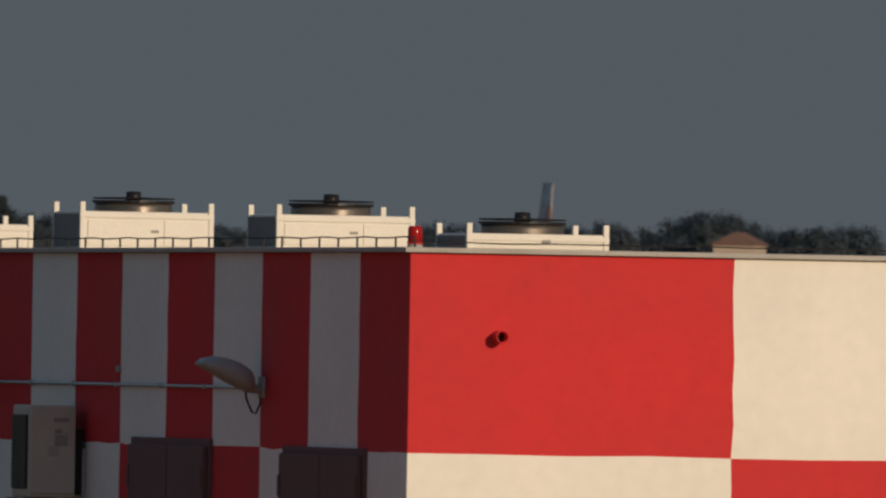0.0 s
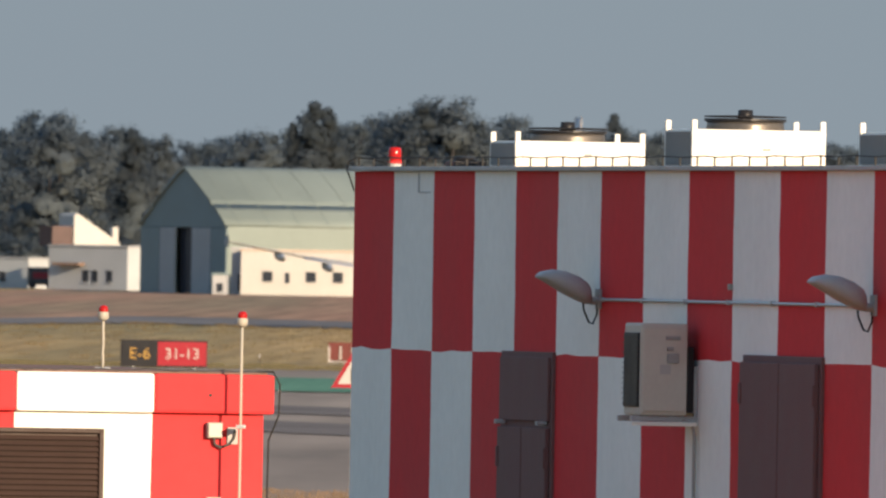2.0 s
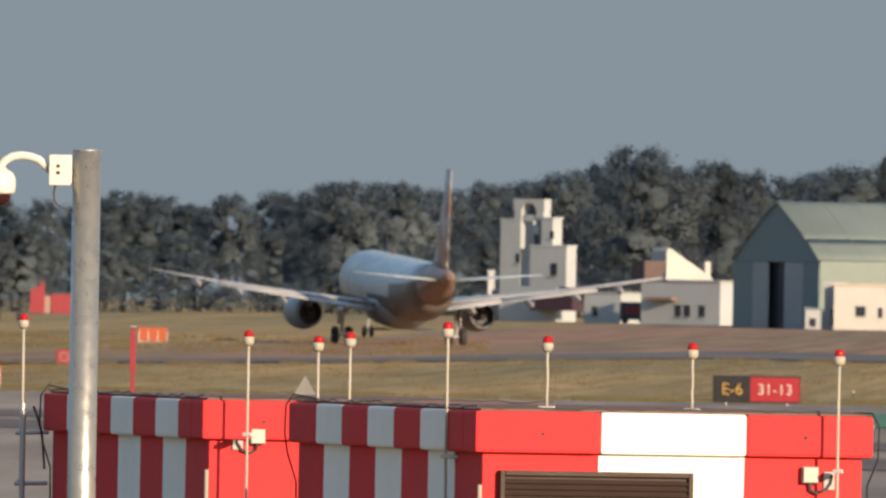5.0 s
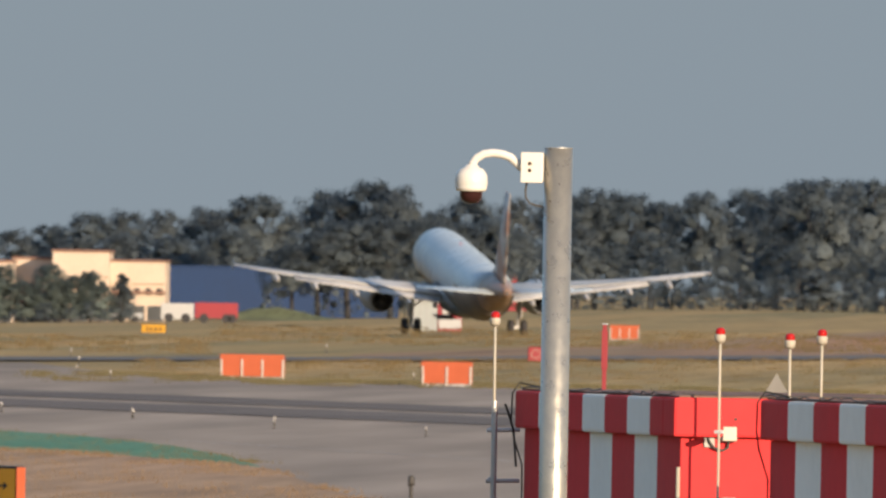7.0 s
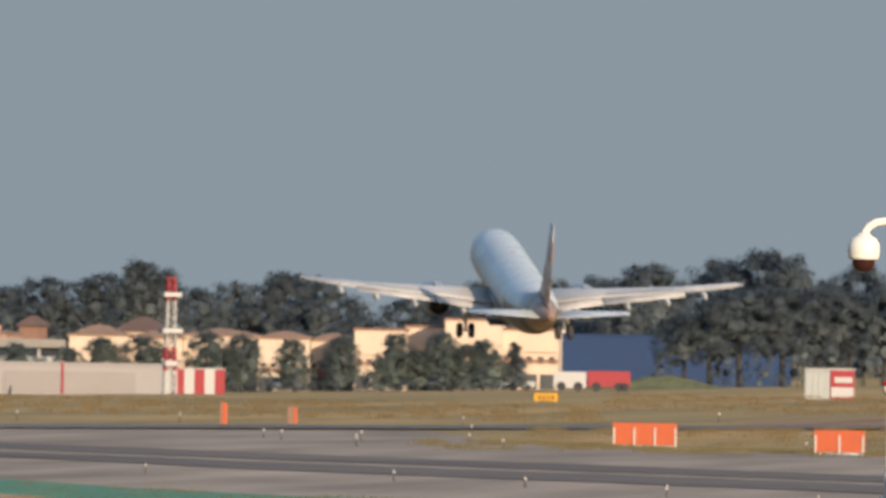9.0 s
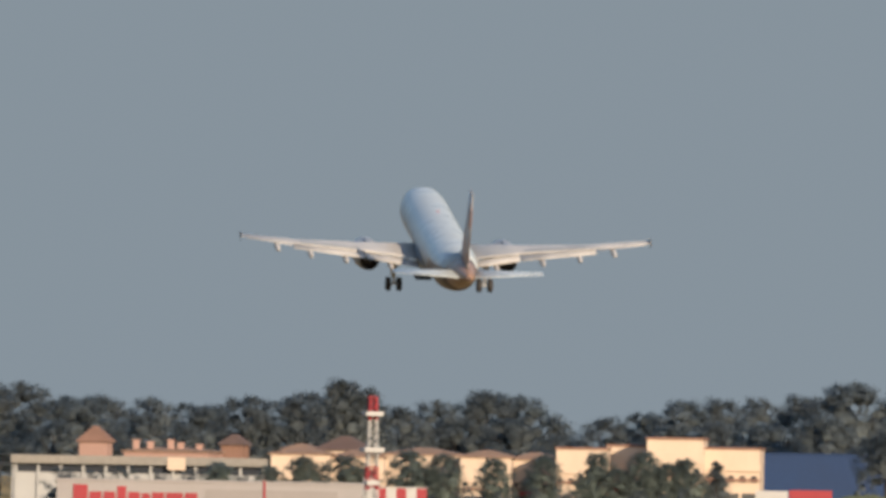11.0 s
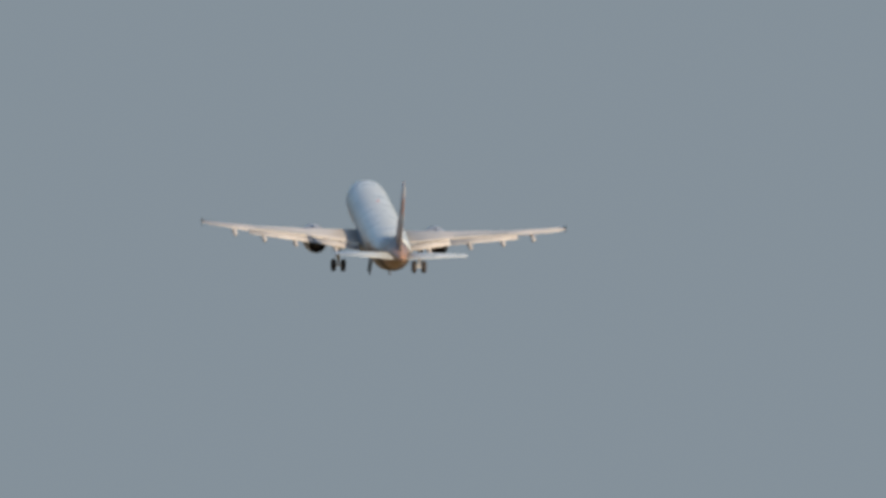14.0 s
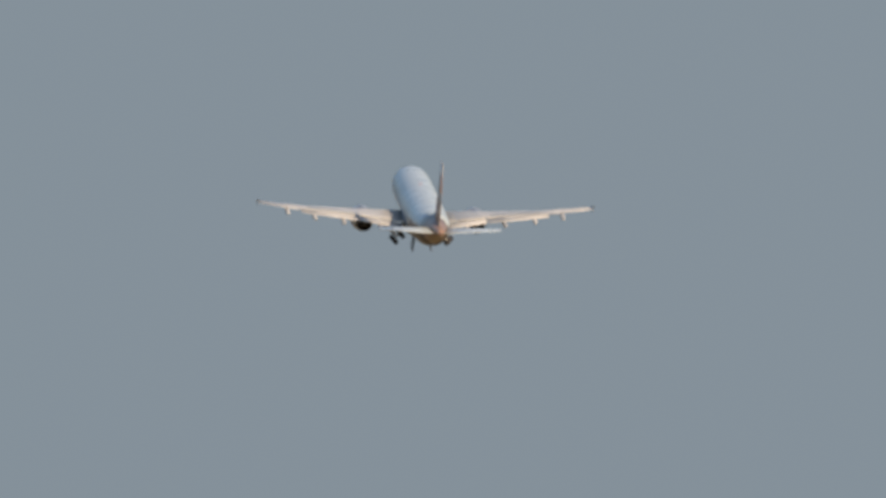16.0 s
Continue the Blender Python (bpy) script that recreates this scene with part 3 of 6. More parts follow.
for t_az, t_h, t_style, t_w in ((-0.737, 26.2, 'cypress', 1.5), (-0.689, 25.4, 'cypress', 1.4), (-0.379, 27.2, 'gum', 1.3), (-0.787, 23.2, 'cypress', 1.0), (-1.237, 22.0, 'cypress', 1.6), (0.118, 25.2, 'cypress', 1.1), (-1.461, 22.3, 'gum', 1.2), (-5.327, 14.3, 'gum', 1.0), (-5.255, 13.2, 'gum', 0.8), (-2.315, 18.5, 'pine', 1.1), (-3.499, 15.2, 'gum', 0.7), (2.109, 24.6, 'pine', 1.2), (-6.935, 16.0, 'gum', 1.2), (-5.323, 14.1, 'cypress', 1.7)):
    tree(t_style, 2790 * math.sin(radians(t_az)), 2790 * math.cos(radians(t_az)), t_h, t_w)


# ---------------------------------------------------------------- airliner (local y forward, z up, origin under the main wheels)
def ring(y, r, zc, n=28, sx=1.0):
    return [(r * sx * math.cos(k * 2 * math.pi / n), y, zc + r * 1.03 * math.sin(k * 2 * math.pi / n)) for k in range(n)]


def foil(x, lead, trail, z, thick, n=9, twist=0.0):
    """A wing section at span x: points round from the trailing edge over the top."""
    up, lo = [], []
    c = lead - trail
    for i in range(n):
        s = i / (n - 1)
        y = trail + c * s
        h = thick * 2.6 * math.sqrt(max(0, 1 - s)) * (0.12 + s) * (1 - 0.25 * s) if s < 1 else 0
        up.append((x, y, z + h * 0.62 + twist * (s - 0.5)))
        lo.append((x, y, z - h * 0.38 + twist * (s - 0.5)))
    return up + lo[1:-1][::-1]


def build_airliner():
    a = thing("airliner", "white twin-engine airliner with copper patterned tail, gear down, taking off", "airplane")
    prof = [(17.7, 0.06, 3.3), (17.3, 0.6, 3.36), (16.3, 1.2, 3.5), (15, 1.62, 3.66), (13.2, 1.9, 3.77), (11, 1.98, 3.8), (2, 1.98, 3.8), (-7, 1.98, 3.8), (-9.5, 1.92, 3.88),
            (-12, 1.66, 4.1), (-14.2, 1.3, 4.42)]
    bm = loft(bmesh.new(), [ring(*p) for p in prof])
    for f in bm.faces:  # underside grey-brown, higher up towards the tail: copper paint with shade put into it
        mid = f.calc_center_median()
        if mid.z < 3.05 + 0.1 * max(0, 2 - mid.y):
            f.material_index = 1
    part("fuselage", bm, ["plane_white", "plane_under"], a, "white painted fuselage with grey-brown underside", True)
    tail = [(-14.2, 1.3, 4.42), (-16.2, 0.95, 4.72), (-18.2, 0.58, 5.0), (-19.5, 0.3, 5.15), (-19.9, 0.16, 5.18)]
    part("tail_cone", loft(bmesh.new(), [ring(*p) for p in tail]), "plane_copper", a, "copper painted tail cone", True)
    part("exhaust_outlet", rod(bmesh.new(), (0, -19.88, 5.18), (0, -19.96, 5.18), 0.13), "exhaust", a)
    belly = [(6.5, 0.3, 2.4), (5.2, 1.1, 2.35), (3, 1.75, 2.45), (-1, 1.85, 2.45), (-3.5, 1.3, 2.5), (-5.2, 0.35, 2.5)]
    part("belly_fairing", loft(bmesh.new(), [ring(y, r * 0.75, z, 20, 1.45) for y, r, z in belly]), "plane_belly", a, "", True)
    for s in (1, -1):
        w = [foil(s * 1.2, 5.6, -1.7, 2.55, 0.42), foil(s * 6.4, 2.75, -1.35, 3.2, 0.24), foil(s * 12, -0.2, -2.4, 3.95, 0.15), foil(s * 17.05, -2.0, -3.45, 4.8, 0.08)]
        wing = part("wing", loft(bmesh.new(), w), "plane_wing", a, "pale grey swept wing", True)
        f = [foil(s * 2.1, -1.45, -2.85, 2.44, 0.11, 6, 0.3), foil(s * 6.4, -1.1, -2.5, 3.04, 0.1, 6, 0.3)]
        part("flap", loft(bmesh.new(), f), "plane_wing", wing, "", True)
        f = [foil(s * 6.5, -1.15, -2.5, 3.06, 0.1, 6, 0.3), foil(s * 12.6, -2.35, -3.4, 3.93, 0.07, 6, 0.2)]
        part("flap", loft(bmesh.new(), f), "plane_wing", wing, "", True)
        f = [foil(s * 12.7, -2.4, -3.1, 4.03, 0.05, 6), foil(s * 16.6, -3.25, -3.6, 4.7, 0.03, 6)]
        part("aileron", loft(bmesh.new(), f), "plane_wing", wing, "", True)
        bm = bmesh.new()
        loft(bm, [[(s * 17.07 + p[2] * 1.0, p[1] * 0.75 - 2.75 + dy, 4.8 + dz) for p in foil(0, 0.85 * k, -0.85 * k, 0, 0.06)] for dz, dy, k in ((-0.35, -0.35, 0.35), (0, 0, 1), (0.4, -0.45, 0.4))])
        part("wingtip_fence", bm, "plane_belly", wing)
        for x0, x1, ya, yb, za, zb in ((6.9, 8.5, -0.95, -1.2, 3.4, 3.6), (8.6, 10.2, -1.25, -1.5, 3.62, 3.82), (10.3, 11.9, -1.6, -1.9, 3.84, 4.04)):
            part("spoiler", loft(bmesh.new(), [[(s * x, y + 0.55, z + 0.03), (s * x, y, z - 0.01), (s * x, y, z - 0.05), (s * x, y + 0.55, z - 0.02)] for x, y, z in ((x0, ya, za), (x1, yb, zb))]), "plane_belly", wing)
        for x, y, z in ((4.4, -2.2, 2.42), (8.2, -2.5, 2.95), (11.2, -3.0, 3.45), (14.0, -3.2, 4.0)):
            bm = loft(bmesh.new(), [ring(y + dy, r, z + dz, 10) for dy, r, dz in ((1.9, 0.05, 0.2), (1.0, 0.2, 0.02), (-0.2, 0.24, -0.05), (-1.0, 0.15, -0.1), (-1.5, 0.03, -0.05))])
            for v in bm.verts:
                v.co.x += s * x
            part("flap_track_fairing", bm, "plane_wing", wing, "", True)
        at_engine = Matrix.Translation((s * 5.75, 5.6, 1.95)) @ Euler((radians(90), 0, 0)).to_matrix().to_4x4()
        e = part("engine", lathe(bmesh.new(), [(0.84, 1.2), (0.86, 0.35), (0.95, 0.1), (1.05, 0.0), (1.13, 0.2), (1.18, 0.9), (1.17, 1.9), (1.09, 2.8), (0.95, 3.7), (0.78, 4.5), (0.74, 4.5), (0.74, 3.6)], 28, at_engine), "nacelle", a, "grey long-duct engine nacelle", True)
        part("exhaust_liner", lathe(bmesh.new(), [(0.735, 4.42), (0.73, 3.7), (0.4, 3.65), (0, 3.65)], 24, at_engine), "exhaust", e, "dark burnt exhaust", True)
        part("exhaust_plug", lathe(bmesh.new(), [(0.34, 3.7), (0.26, 4.2), (0, 4.7)], 20, at_engine), "exhaust", e, "", True)
        part("fan", rod(bmesh.new(), (s * 5.75, 4.6, 1.95), (s * 5.75, 4.5, 1.95), 0.86, n=24), "exhaust", e)
        bm = loft(bmesh.new(), [[(s * 5.75 + q * wd, y, z) for q, y in ((-1, y1), (1, y1), (1, y0), (-1, y0))] for z, y0, y1, wd in ((2.3, 1.6, 4.6, 0.16), (3.25, 0.2, 4.2, 0.18))])
        part("pylon", bm, "nacelle", e)
        st = [foil(s * 0.5, -14.9, -18.5, 4.85, 0.2), foil(s * 6.2, -17.6, -19.0, 5.35, 0.07)]
        part("tailplane", loft(bmesh.new(), st), "plane_white", a, "white horizontal tail", True)
    fin = []
    for z, y1, y0, th in ((5.2, -10.8, -18.3, 0.3), (6.2, -13.4, -18.4, 0.26), (9, -15.5, -18.95, 0.18), (12.1, -17.4, -19.4, 0.1)):
        fin.append([(p[2], p[1], z) for p in foil(0, y1, y0, 0, th)])
    part("fin", loft(bmesh.new(), fin), "plane_tail", a, "copper and white patterned tail fin", True)
    part("beacon", lathe(bmesh.new(), [(0.09, 0), (0.08, 0.06), (0.04, 0.1), (0, 0.11)], 14, Matrix.Translation((0, 3.0, 5.82))), "red_lens", a, "red beacon on the roof", True)
    legs = []
    for s in (1, -1):
        bm = bmesh.new()
        rod(bm, (0, 0, 0.3), (0, 0, -1.9), 0.15, 0.12)
        rod(bm, (0, 0.12, -1.0), (0, 0.3, -1.7), 0.05)
        rod(bm, (0, 0, -0.7), (-s * 1.1, 0, 0.2), 0.07)
        rod(bm, (-0.6, 0, -2.02), (0.6, 0, -2.02), 0.09)
        leg = part("main_gear_leg", bm, "steel", a, "grey steel main gear leg")
        leg.location = (s * 3.8, 0, 2.6)
        part("gear_door", boxed(s * 0.2 - 0.04, s * 0.2 + 0.04, -0.55, 0.55, -1.3, 0.2, 0.02), "plane_wing", leg)
        for q in (-0.46, 0.46):
            wheel = part("wheel", lathe(bmesh.new(), [(0.3, -0.18), (0.5, -0.2), (0.57, -0.12), (0.58, 0), (0.57, 0.12), (0.5, 0.2), (0.3, 0.18)], 22,
                         Matrix.Translation((q, 0, -2.02)) @ Euler((0, radians(90), 0)).to_matrix().to_4x4()), "tyre", leg, "black rubber wheel", True)
        legs.append(leg)
    bm = bmesh.new()
    rod(bm, (0, 0, 0.3), (0, 0, -1.6), 0.1, 0.08)
    rod(bm, (0, -0.9, 0.2), (0, 0, -0.8), 0.05)
    rod(bm, (-0.3, 0, -1.64), (0.3, 0, -1.64), 0.06)
    nose = part("nose_gear_leg", bm, "steel", a, "grey steel nose gear leg")
    nose.location = (0, 12.6, 2.0)
    for q in (-0.25, 0.25):
        part("wheel", lathe(bmesh.new(), [(0.15, -0.1), (0.3, -0.11), (0.37, -0.06), (0.37, 0.06), (0.3, 0.11), (0.15, 0.1)], 18,
             Matrix.Translation((q, 0, -1.63)) @ Euler((0, radians(90), 0)).to_matrix().to_4x4()), "tyre", nose, "black rubber wheel", True)
    legs.append(nose)
    doors = []
    for s in (1, -1):
        door = part("bay_door", boxed(min(0, s * 1.35), max(0, s * 1.35), -1.2, 1.2, -0.05, 0.0, 0.015), "exhaust", a, "dark wheel bay door")
        door.location = (s * 0.8, -0.4, 1.05)
        doors.append(door)
    return a, legs, doors


airliner, gear_legs, bay_doors = build_airliner()


# ---------------------------------------------------------------- chequered plant building
def chequer_wall(parent, label, along, cols, z_rows, start_red, thick, name):
    """A painted wall: along is 'x' (front, face at y=0) or 'y' (side, face at x=0); cols and z_rows are the paint's edges."""
    bm = bmesh.new()
    rr = random.Random(len(cols) * 7 + len(z_rows))
    nx, nz = 4, 6
    cf = [cols[i] + (cols[i + 1] - cols[i]) * k / nx for i in range(len(cols) - 1) for k in range(nx)] + [cols[-1]]
    zf = [z_rows[j] + (z_rows[j + 1] - z_rows[j]) * k / nz for j in range(len(z_rows) - 1) for k in range(nz)] + [z_rows[-1]]
    grid = []
    for i, c in enumerate(cf):
        side = []
        for j, z in enumerate(zf):
            inner = 0 < i < len(cf) - 1 and 0 < j < len(zf) - 1
            dc, dz = (rr.gauss(0, 0.006), rr.gauss(0, 0.006)) if inner else (0, 0)
            side.append(bm.verts.new((c + dc, 0, z + dz) if along == "x" else (0, c + dc, z + dz)))
        grid.append(side)
    for i in range(len(cf) - 1):
        for j in range(len(zf) - 1):
            f = bm.faces.new((grid[i][j], grid[i + 1][j], grid[i + 1][j + 1], grid[i][j + 1]))
            f.material_index = 0 if (i // nx + j // nz) % 2 == (0 if start_red else 1) else 1
    bmesh.ops.recalc_face_normals(bm, faces=bm.faces)
    want = Vector((0, -1, 0)) if along == "x" else Vector((-1, 0, 0))
    if bm.faces[:][0].normal.dot(want) < 0:
        bmesh.ops.reverse_faces(bm, faces=bm.faces)
    r = bmesh.ops.extrude_face_region(bm, geom=bm.faces[:])
    vs = [v for v in r["geom"] if isinstance(v, bmesh.types.BMVert)]
    bmesh.ops.translate(bm, verts=vs, vec=-thick * want)
    bmesh.ops.recalc_face_normals(bm, faces=bm.faces)
    return part(name, bm, ["red", "white"], parent, label)


TURN = 14.1
CORNER = (3.075, 138.966, 4.500)
TOP = 4.4994
CELL, ROW = 1.306, 1.372
plant = thing("plant_building", "red and white chequered airfield plant building with flat roof", "building", (CORNER[0], CORNER[1], 0), TURN)
rows_z = [TOP, TOP - ROW, TOP - 2 * ROW, TOP - 3 * ROW, 0]
side = chequer_wall(plant, "red and white chequered side wall in shade", "y", [0.004] + [i * CELL for i in range(1, 16)], rows_z, True, 0.25, "side_wall")
front = chequer_wall(plant, "sunlit red and white chequered front wall", "x", [0.003, 2.312, 4.6, 6.87], rows_z, True, 0.25, "front_wall")
for wall in (side, front):
    wall.location = (0, 0, 0)
LONG, WIDE = 15 * CELL, 6.87
part("back_wall", boxed(0.26, WIDE, LONG - 0.25, LONG - 0.003, 0, TOP - 0.003), "white", plant)
part("far_side_wall", boxed(WIDE - 0.25, WIDE - 0.004, 0.26, LONG - 0.26, 0, TOP - 0.003), "white", plant)
part("roof_slab", boxed(-0.05, WIDE + 0.05, -0.05, LONG + 0.05, TOP + 0.003, TOP + 0.038, 0.008), "concrete", plant, "thin grey concrete roof edge")


def leaf_door(parent, y0, y1, top, split, transom=0.0):
    """Brown steel doors on the side wall, between y0 and y1."""
    d = part("door_frame", boxed(-0.025, 0.02, y0, y1, 0.02, top, 0.006), "door_brown", parent, "brown painted double steel door")
    mid = y0 + (y1 - y0) * split
    low = top - transom
    for a, b in ((y0 + 0.05, mid - 0.012), (mid + 0.012, y1 - 0.05)):
        leaf = part("door_leaf", boxed(-0.062, -0.026, a, b, 0.06, low - 0.05, 0.008), "door_brown", d)
        part("hinge", boxed(-0.075, -0.06, (a if a < mid - 0.1 and a < y0 + 0.1 else b - 0.06), (a if a < mid - 0.1 and a < y0 + 0.1 else b - 0.06) + 0.05, low - 0.35, low - 0.2, 0.004), "door_brown", leaf)
    if transom:
        part("transom", boxed(-0.05, -0.026, y0 + 0.05, y1 - 0.05, low, top - 0.04, 0.008), "door_brown", d)
        for yy in (y0 + 0.12, y1 - 0.2):
            part("closer", boxed(-0.11, -0.03, yy, yy + 0.06, low - 0.03, low + 0.005, 0.008), "lamp_grey", d)
    return d


leaf_door(plant, 1.03, 3.22, TOP - ROW + 0.02, 0.48)
leaf_door(plant, 5.2, 7.42, TOP - ROW + 0.05, 0.48)
leaf_door(plant, 13.05, 14.65, TOP - ROW + 0.02, 0.5, 0.52)


def on_plant(x, y, z):
    return plant.matrix_basis @ Vector((x, y, z))


def roof_condenser(x, y, z0, h, scale=1.0):
    e = thing("roof_condenser", "cream metal roof condenser with black top fan", "air conditioner", on_plant(x, y, z0), TURN, "condensers on the roof")
    w, d = 1.0, 0.8
    part("casing", boxed(0.0, w, 0, d, 0.0, h, 0.012), "casing", e, "cream sheet metal casing")
    part("top_rail", boxed(-0.012, w + 0.012, -0.012, 0.03, h - 0.05, h - 0.015, 0.006), "casing", e)
    for px, py in ((-0.01, -0.01), (w - 0.03, -0.01), (-0.01, d - 0.03), (w - 0.03, d - 0.03)):
        part("corner_post", boxed(px, px + 0.04, py, py + 0.04, 0, h + 0.07, 0.006), "casing", e)
    for x0, x1 in ((0.05, w * 0.62), (w * 0.62 + 0.012, w - 0.05)):
        part("front_panel", boxed(x0, x1, -0.009, -0.001, 0.03, h - 0.065, 0.003), "casing", e)
    part("panel_handle", boxed(w * 0.62 - 0.09, w * 0.62 - 0.03, -0.014, -0.0095, h * 0.45, h * 0.45 + 0.02, 0.003), "casing_grey", e)
    part("coil", boxed(-0.014, -0.002, 0.035, d - 0.035, 0.02, h - 0.02), "coil", e, "grey coil fins")
    c = Matrix.Translation((w * 0.5, d * 0.5, h))
    part("fan_collar", lathe(bmesh.new(), [(0.29, 0), (0.288, 0.03), (0.285, 0.062), (0.275, 0.062), (0.275, 0)], 30, c), "bronze", e, "dark bronze metal fan collar", True)
    for r in (0.1, 0.17, 0.235, 0.3):
        part("guard_ring", tube(bmesh.new(), [c @ Vector((r * math.cos(k * math.pi / 14), r * math.sin(k * math.pi / 14), 0.1)) for k in range(29)], 0.006, 5), "black", e, "black wire ring")
    for k in range(8):
        q = k * math.pi / 4
        part("guard_spoke", rod(bmesh.new(), c @ Vector((0.05 * math.cos(q), 0.05 * math.sin(q), 0.105)), c @ Vector((0.3 * math.cos(q), 0.3 * math.sin(q), 0.1)), 0.006, n=5), "black", e)
    part("guard_rim", lathe(bmesh.new(), [(0.288, 0.06), (0.306, 0.07), (0.304, 0.085), (0.288, 0.085)], 30, c), "black", e, "black guard rim")
    part("fan_motor", lathe(bmesh.new(), [(0, 0.07), (0.06, 0.07), (0.055, 0.15), (0, 0.155)], 16, c), "black", e, "black fan motor", True)
    for k in range(5):
        b = bmesh.new()
        q = k * 2 * math.pi / 5
        loft(b, [[c @ (Matrix.Rotation(q, 4, "Z") @ Vector((r, s * wd, 0.06 + s * 0.02 + t))) for s, t in ((-1, 0), (1, 0), (1, 0.006), (-1, 0.006))] for r, wd in ((0.05, 0.04), (0.24, 0.09))])
        part("fan_blade", b, "black", e)
    return e


ROOF = TOP + 0.04
for cx, cy, ctop in ((0.45, 16.2, 4.7426), (0.5, 11.0, 4.8203), (0.5, 5.4, 4.7833), (0.6, 0.7, 4.6471)):
    roof_condenser(cx, cy, ROOF, ctop - ROOF)


def obstruction_light(at, scale=1.0):
    e = thing("obstruction_light", "red glass obstruction lamp on the roof edge", "lamp", at, 0, "roof obstruction lamps")
    part("base", lathe(bmesh.new(), [(0, 0), (0.055, 0), (0.055, 0.02), (0.03, 0.035), (0, 0.035)], 16), "lamp_grey", e)
    part("lens", lathe(bmesh.new(), [(0.045, 0.03), (0.052, 0.05), (0.05, 0.13), (0.042, 0.15), (0, 0.153)], 20), "red_lens", e, "red ribbed glass lens", True)
    part("cap", lathe(bmesh.new(), [(0.052, 0.025), (0.056, 0.03), (0.056, 0.045), (0.05, 0.045)], 20), "red", e)
    return e


obstruction_light(on_plant(0.15, 18.9, ROOF))
obstruction_light(on_plant(0.36, 1.2, ROOF))
# low dark box and cables at the far end of the roof
vent = thing("roof_vent", "low black roof vent box", "vent", on_plant(0.5, 17.9, ROOF), TURN)
part("box", boxed(-0.12, 0.14, 0, 0.3, 0, 0.05, 0.01), "black", vent)
part("cowl", lathe(bmesh.new(), [(0.07, 0.05), (0.09, 0.06), (0.08, 0.085), (0, 0.09)], 14, Matrix.Translation((0.0, 0.15, 0))), "black", vent)
wire = thing("roof_conductor", "thin lightning conductor on posts along the roof edge", "cable", on_plant(0, 0, ROOF), TURN)
bm = bmesh.new()
pts = [(0.03, LONG * i / 60, 0.066 + 0.005 * math.sin(i * 1.9)) for i in range(61)]
tube(bm, pts, 0.0055, 5)
tube(bm, [(WIDE * i / 20, 0.03, 0.035 + 0.004 * math.sin(i * 2.3)) for i in range(21)], 0.005, 5)
part("conductor", bm, "cable", wire)
for i in range(40):
    part("clip", boxed(0.024, 0.036, LONG * i / 39 - 0.006, LONG * i / 39 + 0.006, 0, 0.066), "cable", wire)
loopw = thing("drop_cable", "black cable looping over the roof edge", "cable", on_plant(0, LONG, ROOF), TURN)
part("cable", tube(bmesh.new(), [(0.2, -0.3, 0.02), (0.1, -0.15, 0.06), (0, -0.05, 0.07), (-0.05, 0, 0.04), (-0.065, 0, -0.03), (-0.04, -0.02, -0.1), (-0.012, -0.03, -0.19)], 0.006, 6), "cable", loopw)


def wall_light(y, z):
    """Cobra-head lamp on the shaded wall, reaching out from it."""
    e = thing("wall_light", "grey cobra-head lamp bracketed to chequered wall", "lamp", on_plant(0, y, z), TURN, "wall lamps")
    part("wall_plate", boxed(-0.02, 0.0, -0.07, 0.07, -0.09, 0.06, 0.006), "lamp_grey", e)
    part("arm", tube(bmesh.new(), [(-0.01, 0, -0.03), (-0.06, 0, -0.03), (-0.12, 0, -0.02), (-0.18, 0, 0.03)], 0.03, 10), "lamp_grey", e)
    secs = []
    for x, zt, zb, wy in ((-0.58, 0.150, 0.135, 0.05), (-0.53, 0.182, 0.11, 0.12), (-0.44, 0.198, 0.06, 0.15), (-0.32, 0.188, -0.005, 0.165), (-0.21, 0.155, -0.05, 0.165), (-0.13, 0.11, -0.075, 0.15), (-0.10, 0.07, -0.055, 0.1)):
        secs.append([(x * 0.84, wy * math.cos(k * math.pi / 8), (zt + zb) / 2 + (zt - zb) / 2 * (1 if math.sin(k * math.pi / 8) > 0 else 0.8) * math.copysign(abs(math.sin(k * math.pi / 8)) ** 0.6, math.sin(k * math.pi / 8))) for k in range(16)])
    part("head", loft(bmesh.new(), secs), "lamp_grey", e, "grey cast lamp head", True)
    part("visor", boxed(-0.475, -0.42, -0.05, 0.05, 0.135, 0.15, 0.004), "lamp_grey", e)
    part("cable", tube(bmesh.new(), [(-0.13, 0, -0.02), (-0.12, 0, -0.1), (-0.08, 0, -0.19), (-0.05, 0, -0.2), (-0.02, 0, -0.13), (-0.015, 0, -0.02)], 0.008, 6), "cable", e)
    return e


wall_light(11.75, TOP - 0.93)
wall_light(3.85, TOP - 0.93)
conduit = thing("wall_conduit", "thin grey conduit along chequered wall", "conduit", on_plant(0, 3.9, TOP - 0.95), TURN)
part("pipe", rod(bmesh.new(), (-0.02, 0, 0), (-0.02, 7.85, 0), 0.012, n=8), "steel", conduit)
for i in range(7):
    part("clamp", boxed(-0.036, -0.002, i * 1.25 + 0.2, i * 1.25 + 0.24, -0.018, 0.018), "steel", conduit)
sensor = thing("wall_sensor", "small grey box on the chequered wall", "sensor", on_plant(0, 7.85, TOP - 0.86), TURN)
part("box", boxed(-0.03, 0, -0.03, 0.03, 0, 0.045, 0.008), "casing_grey", sensor)
hook = thing("wall_bracket", "thin bent wire bracket under the roof edge", "bracket", on_plant(0, 17.4, TOP - 0.01), TURN)
